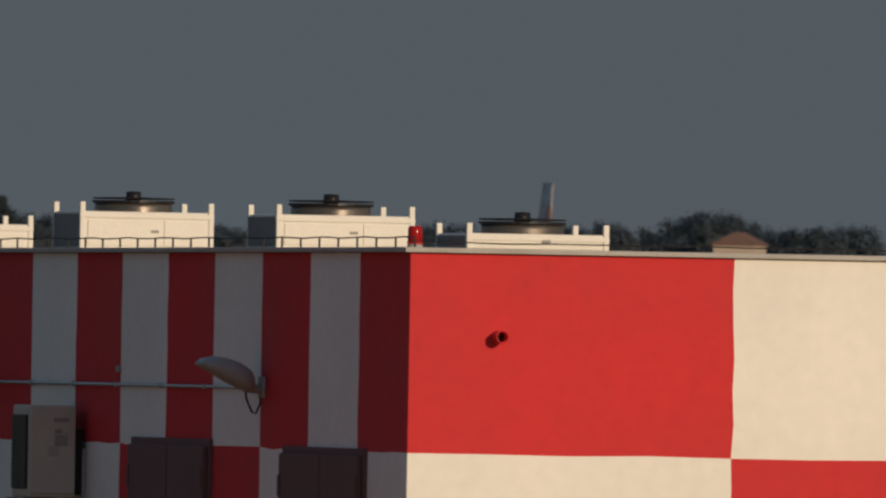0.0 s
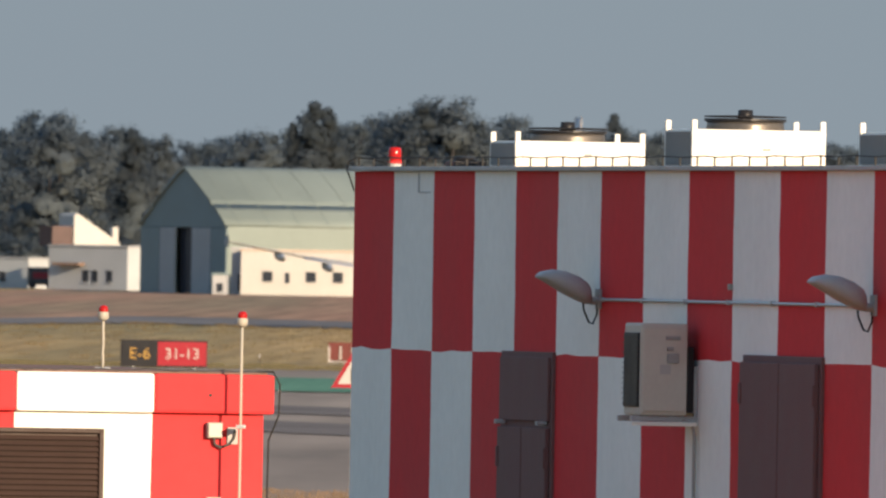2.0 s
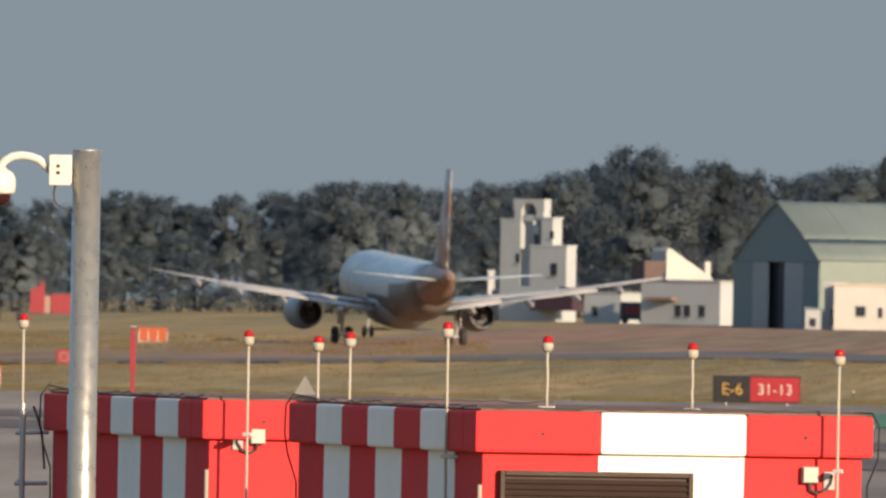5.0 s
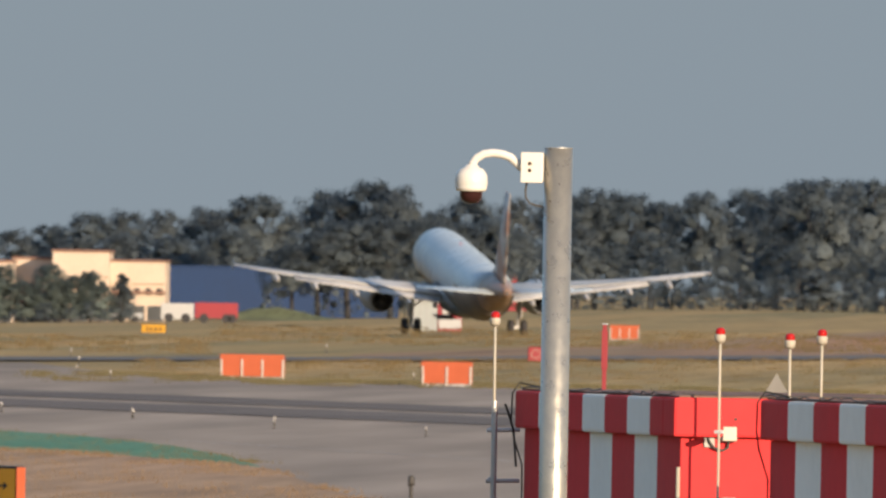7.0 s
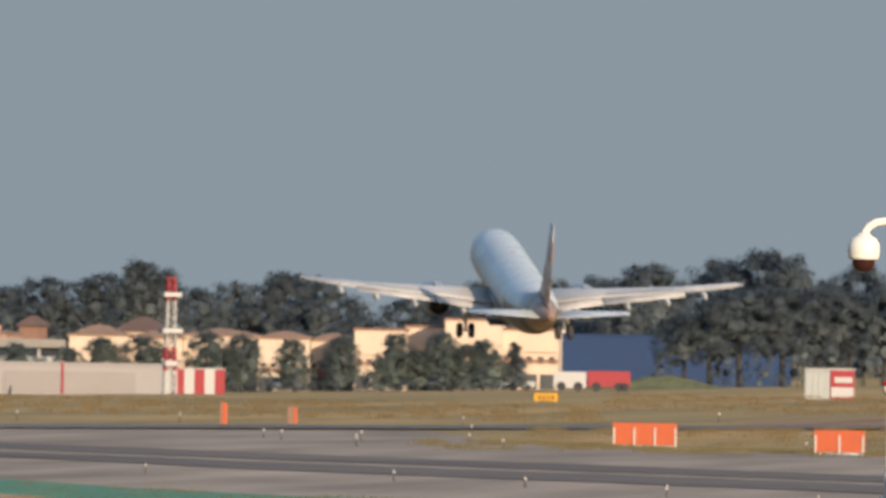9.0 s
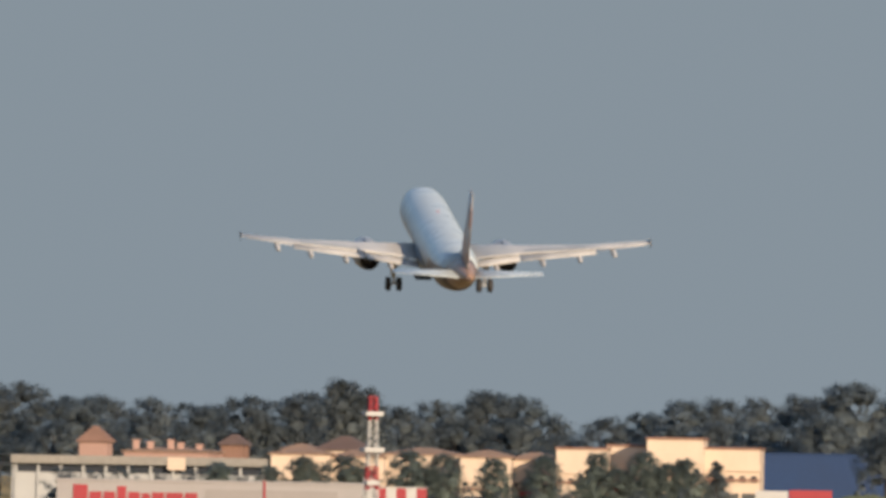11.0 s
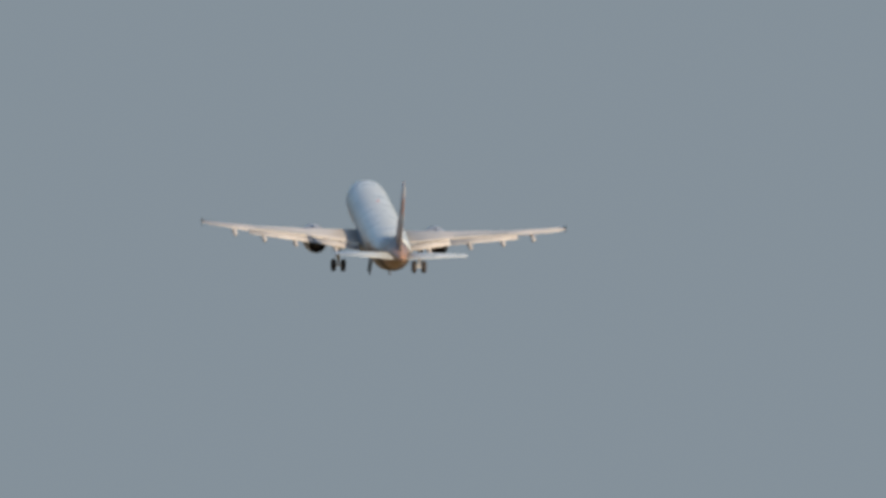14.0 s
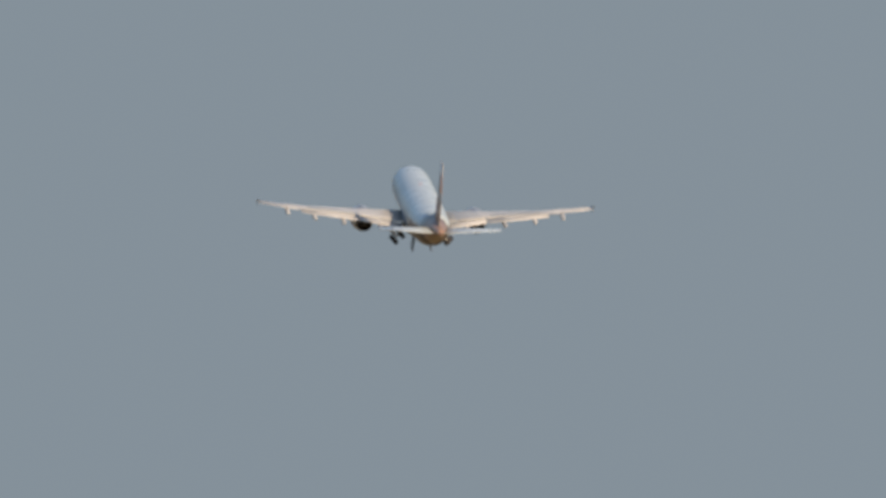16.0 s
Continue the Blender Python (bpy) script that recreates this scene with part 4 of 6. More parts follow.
part("wire", tube(bmesh.new(), [(-0.02, 0, 0), (-0.02, 0, -0.15), (0.0, -0.03, -0.15), (0.0, -0.3, -0.15)], 0.007, 6), "steel", hook)

ac = thing("wall_air_conditioner", "beige split air conditioner on wall brackets", "air conditioner", on_plant(0, 8.75, TOP - 1.78), TURN)
part("casing", boxed(-0.44, -0.09, 0, 0.5, 0, 0.67, 0.02), "casing_beige", ac, "beige casing, sun-bleached")
part("side_cover", boxed(-0.43, -0.1, -0.012, 0.004, 0.03, 0.64, 0.008), "casing_beige", ac)
part("valve_cover", boxed(-0.25, -0.16, -0.03, -0.01, 0.38, 0.45, 0.008), "casing_grey", ac)
part("handle", boxed(-0.26, -0.15, -0.024, -0.01, 0.55, 0.58, 0.005), "casing_grey", ac)
part("handle", boxed(-0.25, -0.2, -0.024, -0.01, 0.47, 0.5, 0.005), "casing_grey", ac)
grille = part("grille", boxed(-0.455, -0.438, 0.04, 0.46, 0.06, 0.6, 0.006), "black", ac, "black fan grille")
for i in range(14):
    part("grille_bar", boxed(-0.465, -0.45, 0.05, 0.45, 0.08 + i * 0.037, 0.088 + i * 0.037), "cable_grey", grille)
for yy in (0.04, 0.42):
    part("bracket", boxed(-0.5, 0.0, yy, yy + 0.035, -0.045, -0.003, 0.005), "steel", ac)
    part("bracket_plate", boxed(-0.03, 0.0, yy, yy + 0.035, -0.003, 0.36, 0.005), "steel", ac)
part("bracket_bar", boxed(-0.5, -0.02, -0.02, 0.03, -0.075, -0.046, 0.006), "casing", ac, "pale bracket bar")
# black slab fills the gap in place of the unit's shadow on the wall
part("back_panel", boxed(-0.088, -0.035, 0.02, 0.48, 0.02, 0.5, 0.01), "black", ac, "black slab for the shade behind the unit")
part("label", boxed(-0.3, -0.22, -0.016, -0.0125, 0.3, 0.37), "sign_white", ac, "white sticker")
part("drain_pipe", tube(bmesh.new(), [(-0.12, 0.02, -0.03), (-0.05, 0.0, -0.05), (-0.03, 0, -0.15), (-0.03, 0, -1.2)], 0.014, 8), "casing_grey", ac)

spout = thing("drain_spout", "red painted drain pipe stub in the red front wall", "pipe", on_plant(0.6301, 0, 3.9318), TURN)
part("pipe", lathe(bmesh.new(), [(0.046, 0.0), (0.046, 0.13), (0.038, 0.13), (0.038, 0.01)], 18, Euler((radians(90), 0, 0)).to_matrix().to_4x4()), "red", spout, "red painted pipe", True)
# black disc stands for the shade inside the pipe
part("bore_shade", rod(bmesh.new(), (0, -0.025, 0), (0, -0.012, 0), 0.037, n=18), "black", spout)


# ---------------------------------------------------------------- small chequered cabins
CAB_W, CAB_L, CAB_H = 2.36, 5.5, 3.06


def cabin(name, at, turn, with_louvre, CAB_H=CAB_H, CAB_W=CAB_W, CAB_L=CAB_L):
    e = thing(name, "small red and white striped equipment cabin with flat cornice roof", "cabin", (at[0], at[1], 0), turn, "equipment cabins")
    cw = [0, 0.305 * CAB_W, 0.69 * CAB_W, CAB_W]
    cl = [i * CAB_L / 7 for i in range(8)]
    low = CAB_H - 0.255
    # cornice blocks with their own stripes, red at the corner
    for i in range(3):
        part("cornice_block", boxed(cw[i] - (0.0 if i else 0.06), cw[i + 1] + (0.06 if i == 2 else 0), -0.06, 0.3, low, CAB_H, 0.022), "red" if i % 2 == 0 else "white", e, "overhanging painted cornice")
    for i in range(7):
        part("cornice_block", boxed(-0.06, 0.3, max(cl[i], 0.302), cl[i + 1] + (0.06 if i == 6 else 0), low, CAB_H - 0.002, 0.022), "red" if i % 2 == 0 else "white", e, "overhanging painted cornice")
    for i in (0, 2):
        mx = (cw[i] + cw[i + 1]) / 2
        # no hole is cut: a black disc gives its shaded depth
        part("drain_hole", rod(bmesh.new(), (mx, -0.0602, low + 0.12), (mx, -0.066, low + 0.12), 0.011, n=10), "black", e, "black disc for the dark of a drain hole")
    part("cornice_block", boxed(0.302, CAB_W + 0.06, 0.302, CAB_L + 0.06, low + 0.002, CAB_H - 0.004, 0.0), "red", e)
    part("roof_felt", boxed(-0.02, CAB_W + 0.02, -0.02, CAB_L + 0.02, CAB_H, CAB_H + 0.012, 0.004), "tile_roof", e, "dull red-brown roof screed")
    fw = chequer_wall(e, "sunlit red and white front wall", "x", [0.003] + cw[1:], [low - 0.003, 0], True, 0.2, "front_wall")
    sw = chequer_wall(e, "striped side wall in shade", "y", cl, [low - 0.003, 0], True, 0.2, "side_wall")
    sw.location = (0.0, 0.005, 0)
    part("back_wall", boxed(0.21, CAB_W, CAB_L - 0.2, CAB_L, 0, low - 0.004), "white", e)
    part("far_side_wall", boxed(CAB_W - 0.2, CAB_W - 0.003, 0.21, CAB_L - 0.21, 0, low - 0.004), "red", e)
    if with_louvre:
        x0, x1, zt = 0.13, 1.27, 2.6997
        fr = part("louvre_frame", boxed(x0 - 0.035, x1 + 0.035, -0.035, -0.002, zt - 1.5, zt + 0.0, 0.006), "louvre", e, "brown metal louvre vent")
        for i in range(38):
            z = zt - 0.05 - i * 0.036
            b = bmesh.new()
            loft(b, [[(x0 if q == 0 else x1, -0.038, z), (x0 if q == 0 else x1, -0.062, z - 0.024), (x0 if q == 0 else x1, -0.058, z - 0.028), (x0 if q == 0 else x1, -0.036, z - 0.006)] for q in (0, 1)])
            part("slat", b, "louvre", fr)
        for xx in (x0 - 0.03, x1):
            part("jamb", boxed(xx, xx + 0.03, -0.066, -0.036, zt - 1.5, zt, 0.004), "louvre", fr)
        part("head_rail", boxed(x0, x1, -0.07, -0.036, zt - 0.03, zt, 0.004), "louvre", fr)
    w = bmesh.new()
    rr = random.Random(5 if with_louvre else 6)
    tube(w, [(-0.05 + 0.02 * rr.random(), CAB_L * (1 - i / 40), CAB_H + 0.012 + 0.022 * rr.random() ** 2) for i in range(41)], 0.0048, 5)
    tube(w, [(CAB_W * i / 24, -0.03 + 0.02 * rr.random(), CAB_H + 0.012 + 0.018 * rr.random() ** 2) for i in range(25)], 0.0048, 5)
    part("corner_pipe", rod(bmesh.new(), (-0.018, -0.02, 0), (-0.018, -0.02, CAB_H - 0.45), 0.014, n=8), "pipe_white", e, "pale conduit at the corner")
    part("drop_cable", tube(bmesh.new(), [(0.1, CAB_L - 0.1, CAB_H + 0.02), (-0.04, CAB_L, CAB_H + 0.05), (-0.085, CAB_L + 0.02, CAB_H - 0.02), (-0.09, CAB_L + 0.02, CAB_H - 0.2), (-0.075, CAB_L, CAB_H - 0.32), (-0.02, CAB_L - 0.02, CAB_H - 0.5), (-0.015, CAB_L - 0.03, CAB_H - 1.2)], 0.006, 6), "cable", e, "black cable dropping from the roof")
    if with_louvre:
        part("drop_cable", tube(bmesh.new(), [(CAB_W - 0.05, 0.0, CAB_H + 0.02), (CAB_W + 0.05, -0.05, CAB_H + 0.02), (CAB_W + 0.09, -0.07, CAB_H - 0.06), (CAB_W + 0.085, -0.07, CAB_H - 0.26), (CAB_W + 0.03, -0.03, CAB_H - 0.42), (CAB_W + 0.015, -0.02, CAB_H - 1.6)], 0.006, 6), "cable", e)
    part("roof_cable", w, "cable_grey", e, "loose dark cable along the roof edge")
    return e


CAB_A = (-4.253, 129.931, 3.065)
CAB_B = (-6.284, 137.856, 3.045)
cab_a = cabin("equipment_cabin", CAB_A, TURN, True)
cab_b = cabin("equipment_cabin", CAB_B, TURN, False, CAB_H - 0.01, 2.27, 5.29)


mc = thing("meter_cabinet", "dark grey meter cabinet on the cabin's shaded side", "cabinet", cab_a.matrix_basis @ Vector((0, 0.25, 0)), TURN)
MZ = 2.372
part("body", boxed(-0.14, -0.004, 0, 0.95, MZ - 0.7, MZ, 0.012), "cable_grey", mc, "dark grey body")
part("lid", boxed(-0.155, -0.142, 0.03, 0.92, MZ - 0.67, MZ - 0.03, 0.006), "cable_grey", mc, "darker hinged lid")


def mast_lamp(top, foot_z, brackets=(), wall=0.0, thick=0.0092, out=0.0):
    """White pipe with a red and white obstruction lamp; top is the lamp's upper end."""
    e = thing("obstruction_mast", "slim white pipe with red-topped obstruction lamp", "lamp", (top[0], top[1], foot_z), 0, "masts round the cabins")
    h = top[2] - foot_z
    b = bmesh.new()
    rr = random.Random(int(top[0] * 100))
    tube(b, [(0.002 * rr.uniform(-1, 1), 0, h * i / 8) for i in range(8)] + [(0, 0, h - 0.06)], thick, 10)
    part("pipe", b, "pipe_white", e, "white painted pipe", True)
    part("foot", boxed(-0.05, 0.05, -0.05, 0.05, 0, 0.012, 0.003), "steel", e)
    part("lamp_body", lathe(bmesh.new(), [(0, h - 0.1), (0.02, h - 0.1), (0.034, h - 0.085), (0.036, h - 0.05), (0.03, h - 0.044), (0, h - 0.044)], 16), "pipe_white", e, "white lamp body", True)
    part("lens", lathe(bmesh.new(), [(0.029, h - 0.045), (0.032, h - 0.028), (0.026, h - 0.008), (0.012, h - 0.001), (0, h)], 16), "red_lens", e, "red glass lens", True)
    for z in brackets:
        part("bracket", boxed(-0.03, 0.03 + out, -0.012, 0.012 + wall, z - foot_z - 0.012, z - foot_z + 0.012, 0.004), "steel", e)
    return e


mast_lamp((-4.500, 130.623, 3.594), 2.3561, (2.7712, 2.478), 0.1, out=0.13)
mast_lamp((-3.924, 131.742, 3.516), CAB_H + 0.012)
mast_lamp((-3.037, 131.965, 3.488), CAB_H + 0.012)
mast_lamp((-2.105, 130.233, 3.468), 0.0, (2.7262,), 0.1)
mast_lamp((-5.499, 135.689, 3.482), 0.0)
mast_lamp((-5.296, 135.697, 3.511), 0.0)
mast_lamp((-6.027, 137.567, 3.506), 0.0, (2.8327,), 0.1)
mast_lamp((-7.778, 142.886, 3.577), 0.0, (2.7854, 2.4521))


def junction_box(at, turn, s=1):
    e = thing("junction_box", "grey plastic junction box with short conduit", "electrical box", at, turn, "junction boxes")
    part("box", boxed(-0.05, 0.05, -0.06, -0.002, -0.05, 0.05, 0.008), "casing_grey", e)
    part("lid", boxed(-0.045, 0.045, -0.068, -0.058, -0.045, 0.045, 0.006), "casing_beige", e)
    part("conduit", tube(bmesh.new(), [(s * x, -0.03, z) for x, z in ((0, -0.05), (0.005, -0.09), (0.04, -0.11), (0.1, -0.09), (0.13, -0.05), (0.14, 0.0))], 0.009, 8), "cable_grey", e)
    part("clamp_plate", boxed(s * 0.125 - 0.035, s * 0.125 + 0.035, -0.02, -0.002, -0.09, 0.02, 0.006), "sign_white", e)
    return e


def on_cabin(c, x, y, z):
    return c.matrix_basis @ Vector((x, y, z))


junction_box(on_cabin(cab_a, 2.03, 0, CAB_H - 0.36), TURN)
junction_box(on_cabin(cab_a, 2.03, 0, CAB_H - 0.84), TURN)
junction_box(on_cabin(cab_b, 0.31, 0, CAB_H - 0.24), TURN, -1)
junction_box(on_cabin(cab_b, 0.31, 0, CAB_H - 0.70), TURN, -1)

# steel frame at the end of the far cabin
fr = thing("pipe_frame", "grey steel pipe frame at the cabin's end", "frame", (-7.767, 142.786, 2.445), 0)
fr.location.z = 0
zt, zb = 2.7783, 2.4377
part("upright", rod(bmesh.new(), (0, 0, 0), (0, 0, zt + 0.2), 0.02), "steel", fr)
for z in (zt, zb):
    part("crossbar", rod(bmesh.new(), (-0.05, 0, z), (0.17, 0.05, z + 0.006), 0.014), "steel", fr)
part("strap", tube(bmesh.new(), [(0.07, 0, zt + 0.18), (0.1, 0, zt + 0.1), (0.13, 0, zt), (0.15, 0, zb + 0.1)], 0.008, 6), "cable", fr)

# red upright behind the far cabin
rp = thing("red_post", "slim dark red post behind the cabin", "post", (-8.002, 161.801, 2.938), 0)
rp.location.z = 0
h = 3.4556
part("post", boxed(-0.016, 0.016, -0.016, 0.016, 0, h, 0.004), "far_red", rp)
part("sleeve", boxed(-0.023, 0.023, -0.023, 0.023, h - 0.34, h - 0.04, 0.004), "far_red", rp)
part("cap", boxed(-0.023, 0.023, -0.023, 0.023, h, h + 0.012, 0.003), "steel", rp)


# ---------------------------------------------------------------- dome camera on its pole
POLE = (-6.252, 121.838, 4.540)
pl = thing("camera_pole", "galvanised steel pole with white dome camera", "pole", (POLE[0], POLE[1], 0), 0)
ph = POLE[2]
part("pole", rod(bmesh.new(), (0, 0, 0), (0, 0, ph), 0.081, 0.08, 32), "galv", pl, "galvanised steel tube", True)
part("pole_cap", lathe(bmesh.new(), [(0.081, ph), (0.081, ph + 0.004), (0, ph + 0.006)], 32), "steel", pl)
part("base_plate", boxed(-0.18, 0.18, -0.18, 0.18, 0, 0.02, 0.004), "galv", pl)
dc = thing("dome_camera", "white dome camera on curved arm with smoked lower bowl", "camera", (POLE[0], POLE[1], ph), 0)
U = 115.0 / 35930
part("pole_bracket", boxed(-0.11, -0.083, -0.05, 0.05, -58 * U, -8 * U, 0.006), "dome_white", dc)
jb = part("back_box", boxed(-66 * U, -26 * U - 0.004, -0.06, 0.06, -62 * U, -8 * U, 0.006), "dome_white", dc, "white weatherproof box")
for zz in (-28 * U, -40 * U):
    part("screw", rod(bmesh.new(), (-50 * U, -0.058, zz), (-50 * U, -0.064, zz), 0.011, n=12), "louvre", jb)
part("arm", tube(bmesh.new(), [(-64 * U, 0, -36 * U), (-74 * U, 0, -27 * U), (-86 * U, 0, -17 * U), (-100 * U, 0, -12 * U), (-116 * U, 0, -10 * U), (-132 * U, 0, -12 * U), (-145 * U, 0, -19 * U), (-152 * U, 0, -28 * U), (-154 * U, 0, -38 * U)], 7.5 * U, 14), "dome_white", dc, "white swan-neck arm", True)
part("housing", lathe(bmesh.new(), [(0, -30 * U), (10 * U, -31 * U), (14 * U, -36 * U), (22 * U, -40 * U), (28 * U, -50 * U), (29 * U, -66 * U), (27.5 * U, -70 * U), (28 * U, -72 * U), (26 * U, -78 * U), (20.5 * U, -79 * U), (0, -79 * U)], 32, Matrix.Translation((-154 * U, 0, 0))), "dome_white", dc, "white dome housing", True)
part("bowl", lathe(bmesh.new(), [(20 * U, -78.5 * U), (20 * U, -86 * U), (17 * U, -93.5 * U), (10 * U, -99 * U), (0, -101 * U)], 28, Matrix.Translation((-154 * U, 0, 0))), "smoked", dc, "smoked glass bowl", True)
part("cable", tube(bmesh.new(), [(-55 * U, 0, -60 * U), (-58 * U, 0, -75 * U), (-57 * U, 0, -88 * U), (-50 * U, 0, -98 * U), (-38 * U, 0, -102 * U), (-28 * U, 0, -104 * U), (-24 * U, 0.0, -106 * U)], 1.9 * U, 8), "cable_grey", dc)


# ---------------------------------------------------------------- airfield signs and markers
def facing(x, y):
    return math.degrees(math.atan2(-x, y))


def sign_board(name, label, at, w, h, legs_h=0.12, turn=None):
    e = thing(name, label, "sign", (at[0], at[1], ground_z(at[0], at[1])), facing(*at) if turn is None else turn, "airfield signs")
    for x in (-w * 0.35, w * 0.35):
        part("leg", rod(bmesh.new(), (x, 0.06, 0), (x, 0.06, legs_h + 0.02), 0.03, n=8), "steel", e)
    part("cabinet", boxed(-w / 2, w / 2, 0, 0.14, legs_h, legs_h + h, 0.015), "sign_black", e)
    return e


PX = 0.0192
runway_sign = sign_board("runway_sign", "black and red runway guidance sign with lit characters", (-13.79, 689.73), 154 * PX, 48 * PX, 5 * PX)
part("location_panel", boxed(-75 * PX, -12 * PX, -0.012, -0.002, 8 * PX, 50 * PX), "sign_black", runway_sign, "black panel")
part("runway_panel", boxed(-11 * PX, 75 * PX, -0.012, -0.002, 8 * PX, 50 * PX), "sign_red", runway_sign, "red panel")
lettering("location_text", "E-6", 29 * PX, "sign_yellow", runway_sign, Matrix.Translation((-43 * PX, -0.022, 28 * PX)) @ UPRIGHT, "yellow characters")
lettering("runway_text", "31-13", 27 * PX, "sign_white", runway_sign, Matrix.Translation((32 * PX, -0.022, 28 * PX)) @ UPRIGHT, "white characters")

PA = 0.0092
WX = 1.72
TS = (-26.47, 330.77)
taxi_sign = sign_board("taxiway_sign", "black and yellow taxiway sign with arrows and orange end", TS, 112 * PA * WX, 66 * PA, 6 * PA, facing(*TS) - 55)
part("location_panel", boxed(-55 * PA * WX, -30 * PA * WX, -0.01, -0.002, 8 * PA, 68 * PA), "sign_black", taxi_sign, "black panel")
part("direction_panel", boxed(-28 * PA * WX, 54 * PA * WX, -0.01, -0.002, 9 * PA, 67 * PA), "yellow", taxi_sign, "yellow panel")
part("end_panel", boxed(56 * PA * WX + 0.003, 56 * PA * WX + 0.02, -0.014, 0.155, 5 * PA, 70 * PA), "orange", taxi_sign, "orange end panel")
lettering("direction_text", "A", 36 * PA, "sign_black", taxi_sign, Matrix.Translation((10 * PA * WX, -0.02, 37 * PA)) @ UPRIGHT @ Matrix.Diagonal((1.4, 1, 1, 1)), "black letter")
for s in (-1, 1):
    b = bmesh.new()
    box(b, (10 + s * 22 - 7) * PA * WX, (10 + s * 22 + 7) * PA * WX, -0.018, -0.011, 36 * PA, 39 * PA)
    vs = [b.verts.new(((10 + s * (24 + q)) * PA * WX, -0.015, (37.5 + z) * PA)) for q, z in ((8, 0), (0, 7), (0, -7))]
    b.faces.new(vs)
    part("arrow", b, "sign_black", taxi_sign)
lettering("location_text", "G", 28 * PA, "sign_yellow", taxi_sign, Matrix.Translation((-42 * PA * WX, -0.02, 37 * PA)) @ UPRIGHT @ Matrix.Diagonal((1.2, 1, 1, 1)), "yellow letter")


def marker_box(at, w, h, bars, face="orange"):
    e = thing("marker_board", ("orange" if face == "orange" else "dark red-brown") + " marker board with white upright posts", "marker", (at[0], at[1], ground_z(at[0], at[1])), facing(*at) - 1.5, "orange marker boards")
    part("board", boxed(-w / 2, w / 2, 0, 0.35, 0.1 * h, h, 0.02), face, e)
    part("skirt", boxed(-w / 2 + 0.05, w / 2 - 0.05, 0.05, 0.3, 0, 0.1 * h + 0.01), "steel", e)
    for i in range(bars):
        x = -w / 2 + w * (i + 0.08) / (bars - 0.85)
        part("upright", boxed(x - 0.034, x + 0.034, -0.05, -0.005, 0, h * 0.8, 0.008), "sign_white", e, "white upright post")
    return e


PB = 0.0206
marker_box((-49.94, 737.31), 113 * PB, 43 * PB, 4)
PB = 0.0198
marker_box((-41.39, 711.34), 90 * PB, 43 * PB, 3)
PB = 0.0363
marker_box((-64.69, 1302.85), 52 * PB, 27 * PB, 4)
PB = 0.0211
marker_box((-8.58, 759.14), 44 * PB, 36 * PB, 3, "brown_red")

PB = 0.0259
rs = sign_board("no_entry_sign", "small red sign with faded pale ring", (-50.05, 928.25), 28 * PB, 26 * PB, 2 * PB)
part("panel", boxed(-13 * PB, 13 * PB, -0.012, -0.002, 3 * PB, 27 * PB), "far_red", rs, "red panel")
b = bmesh.new()
lathe(b, [(6.5 * PB, 0), (8.3 * PB, 0), (8.3 * PB, 0.01), (6.5 * PB, 0.01), (6.5 * PB, 0)], 24, Matrix.Translation((0, -0.02, 15 * PB)) @ Euler((radians(90), 0, 0)).to_matrix().to_4x4())
part("ring", b, "pink", rs, "faded pale ring")

PB = 0.0408
ys = sign_board("yellow_sign", "small yellow taxiway sign with dark marks", (-106.47, 1461.58), 44 * PB, 15 * PB, 1.5 * PB)
part("panel", boxed(-21 * PB, 21 * PB, -0.02, -0.003, 2 * PB, 16 * PB), "yellow", ys, "yellow panel")
for q in (-11, -4, 4, 12):
    part("mark", boxed((q - 2) * PB, (q + 2) * PB, -0.035, -0.022, 5 * PB, 11 * PB), "louvre", ys)
PB = 0.0333
ys = sign_board("yellow_sign", "yellow and black taxiway sign seen far off", (-127.12, 1190.62), 48 * PB, 24 * PB, 2 * PB)
part("panel", boxed(4 * PB, 24 * PB, -0.02, -0.003, 4 * PB, 25 * PB), "yellow", ys, "yellow panel")

# warning triangle on a white post
TP = (-3.230, 302.183, 2.191)
tri = thing("warning_sign", "triangular white warning sign with red border on white post", "sign", (TP[0], TP[1], 0), 0)
u = 300.0 / 35930
part("post", rod(bmesh.new(), (0, 0.04, 0), (0, 0.04, TP[2] + 20 * u), 3.2 * u, n=10), "sign_white", tri, "white post")
for r, d, mt, nm in ((44, 0.0, "sign_red", "border"), (30, -0.012, "sign_white", "panel")):
    b = bmesh.new()
    loft(b, [[(r * u * math.sin(q), yy, TP[2] - 11 * u + r * u * math.cos(q)) for q in (0, 2.094, 4.189)] for yy in (d, d + 0.01)])
    part(nm, b, mt, tri, "red border" if nm == "border" else "white triangle")
part("symbol", boxed(-3 * u, 3 * u, -0.02, -0.013, TP[2] - 22 * u, TP[2] + 2 * u), "sign_black", tri)
TP = (-10.274, 246.786, 2.387)
tri2 = thing("warning_sign", "back of grey triangular warning sign", "sign", (TP[0], TP[1], 0), 0)
u = 240.0 / 35930
b = bmesh.new()
loft(b, [[(27 * u * math.sin(q), yy, TP[2] + 25 * u + 27 * u * math.cos(q)) for q in (0, 2.094, 4.189)] for yy in (0, 0.01)])
part("plate", b, "coil", tri2, "grey metal back")
part("post", rod(bmesh.new(), (0, 0.03, 0), (0, 0.03, TP[2] + 30 * u), 3 * u, n=10), "steel", tri2)
part("brace", boxed(-14 * u, 14 * u, 0.011, 0.03, TP[2] + 14 * u, TP[2] + 17 * u), "sign_white", tri2)


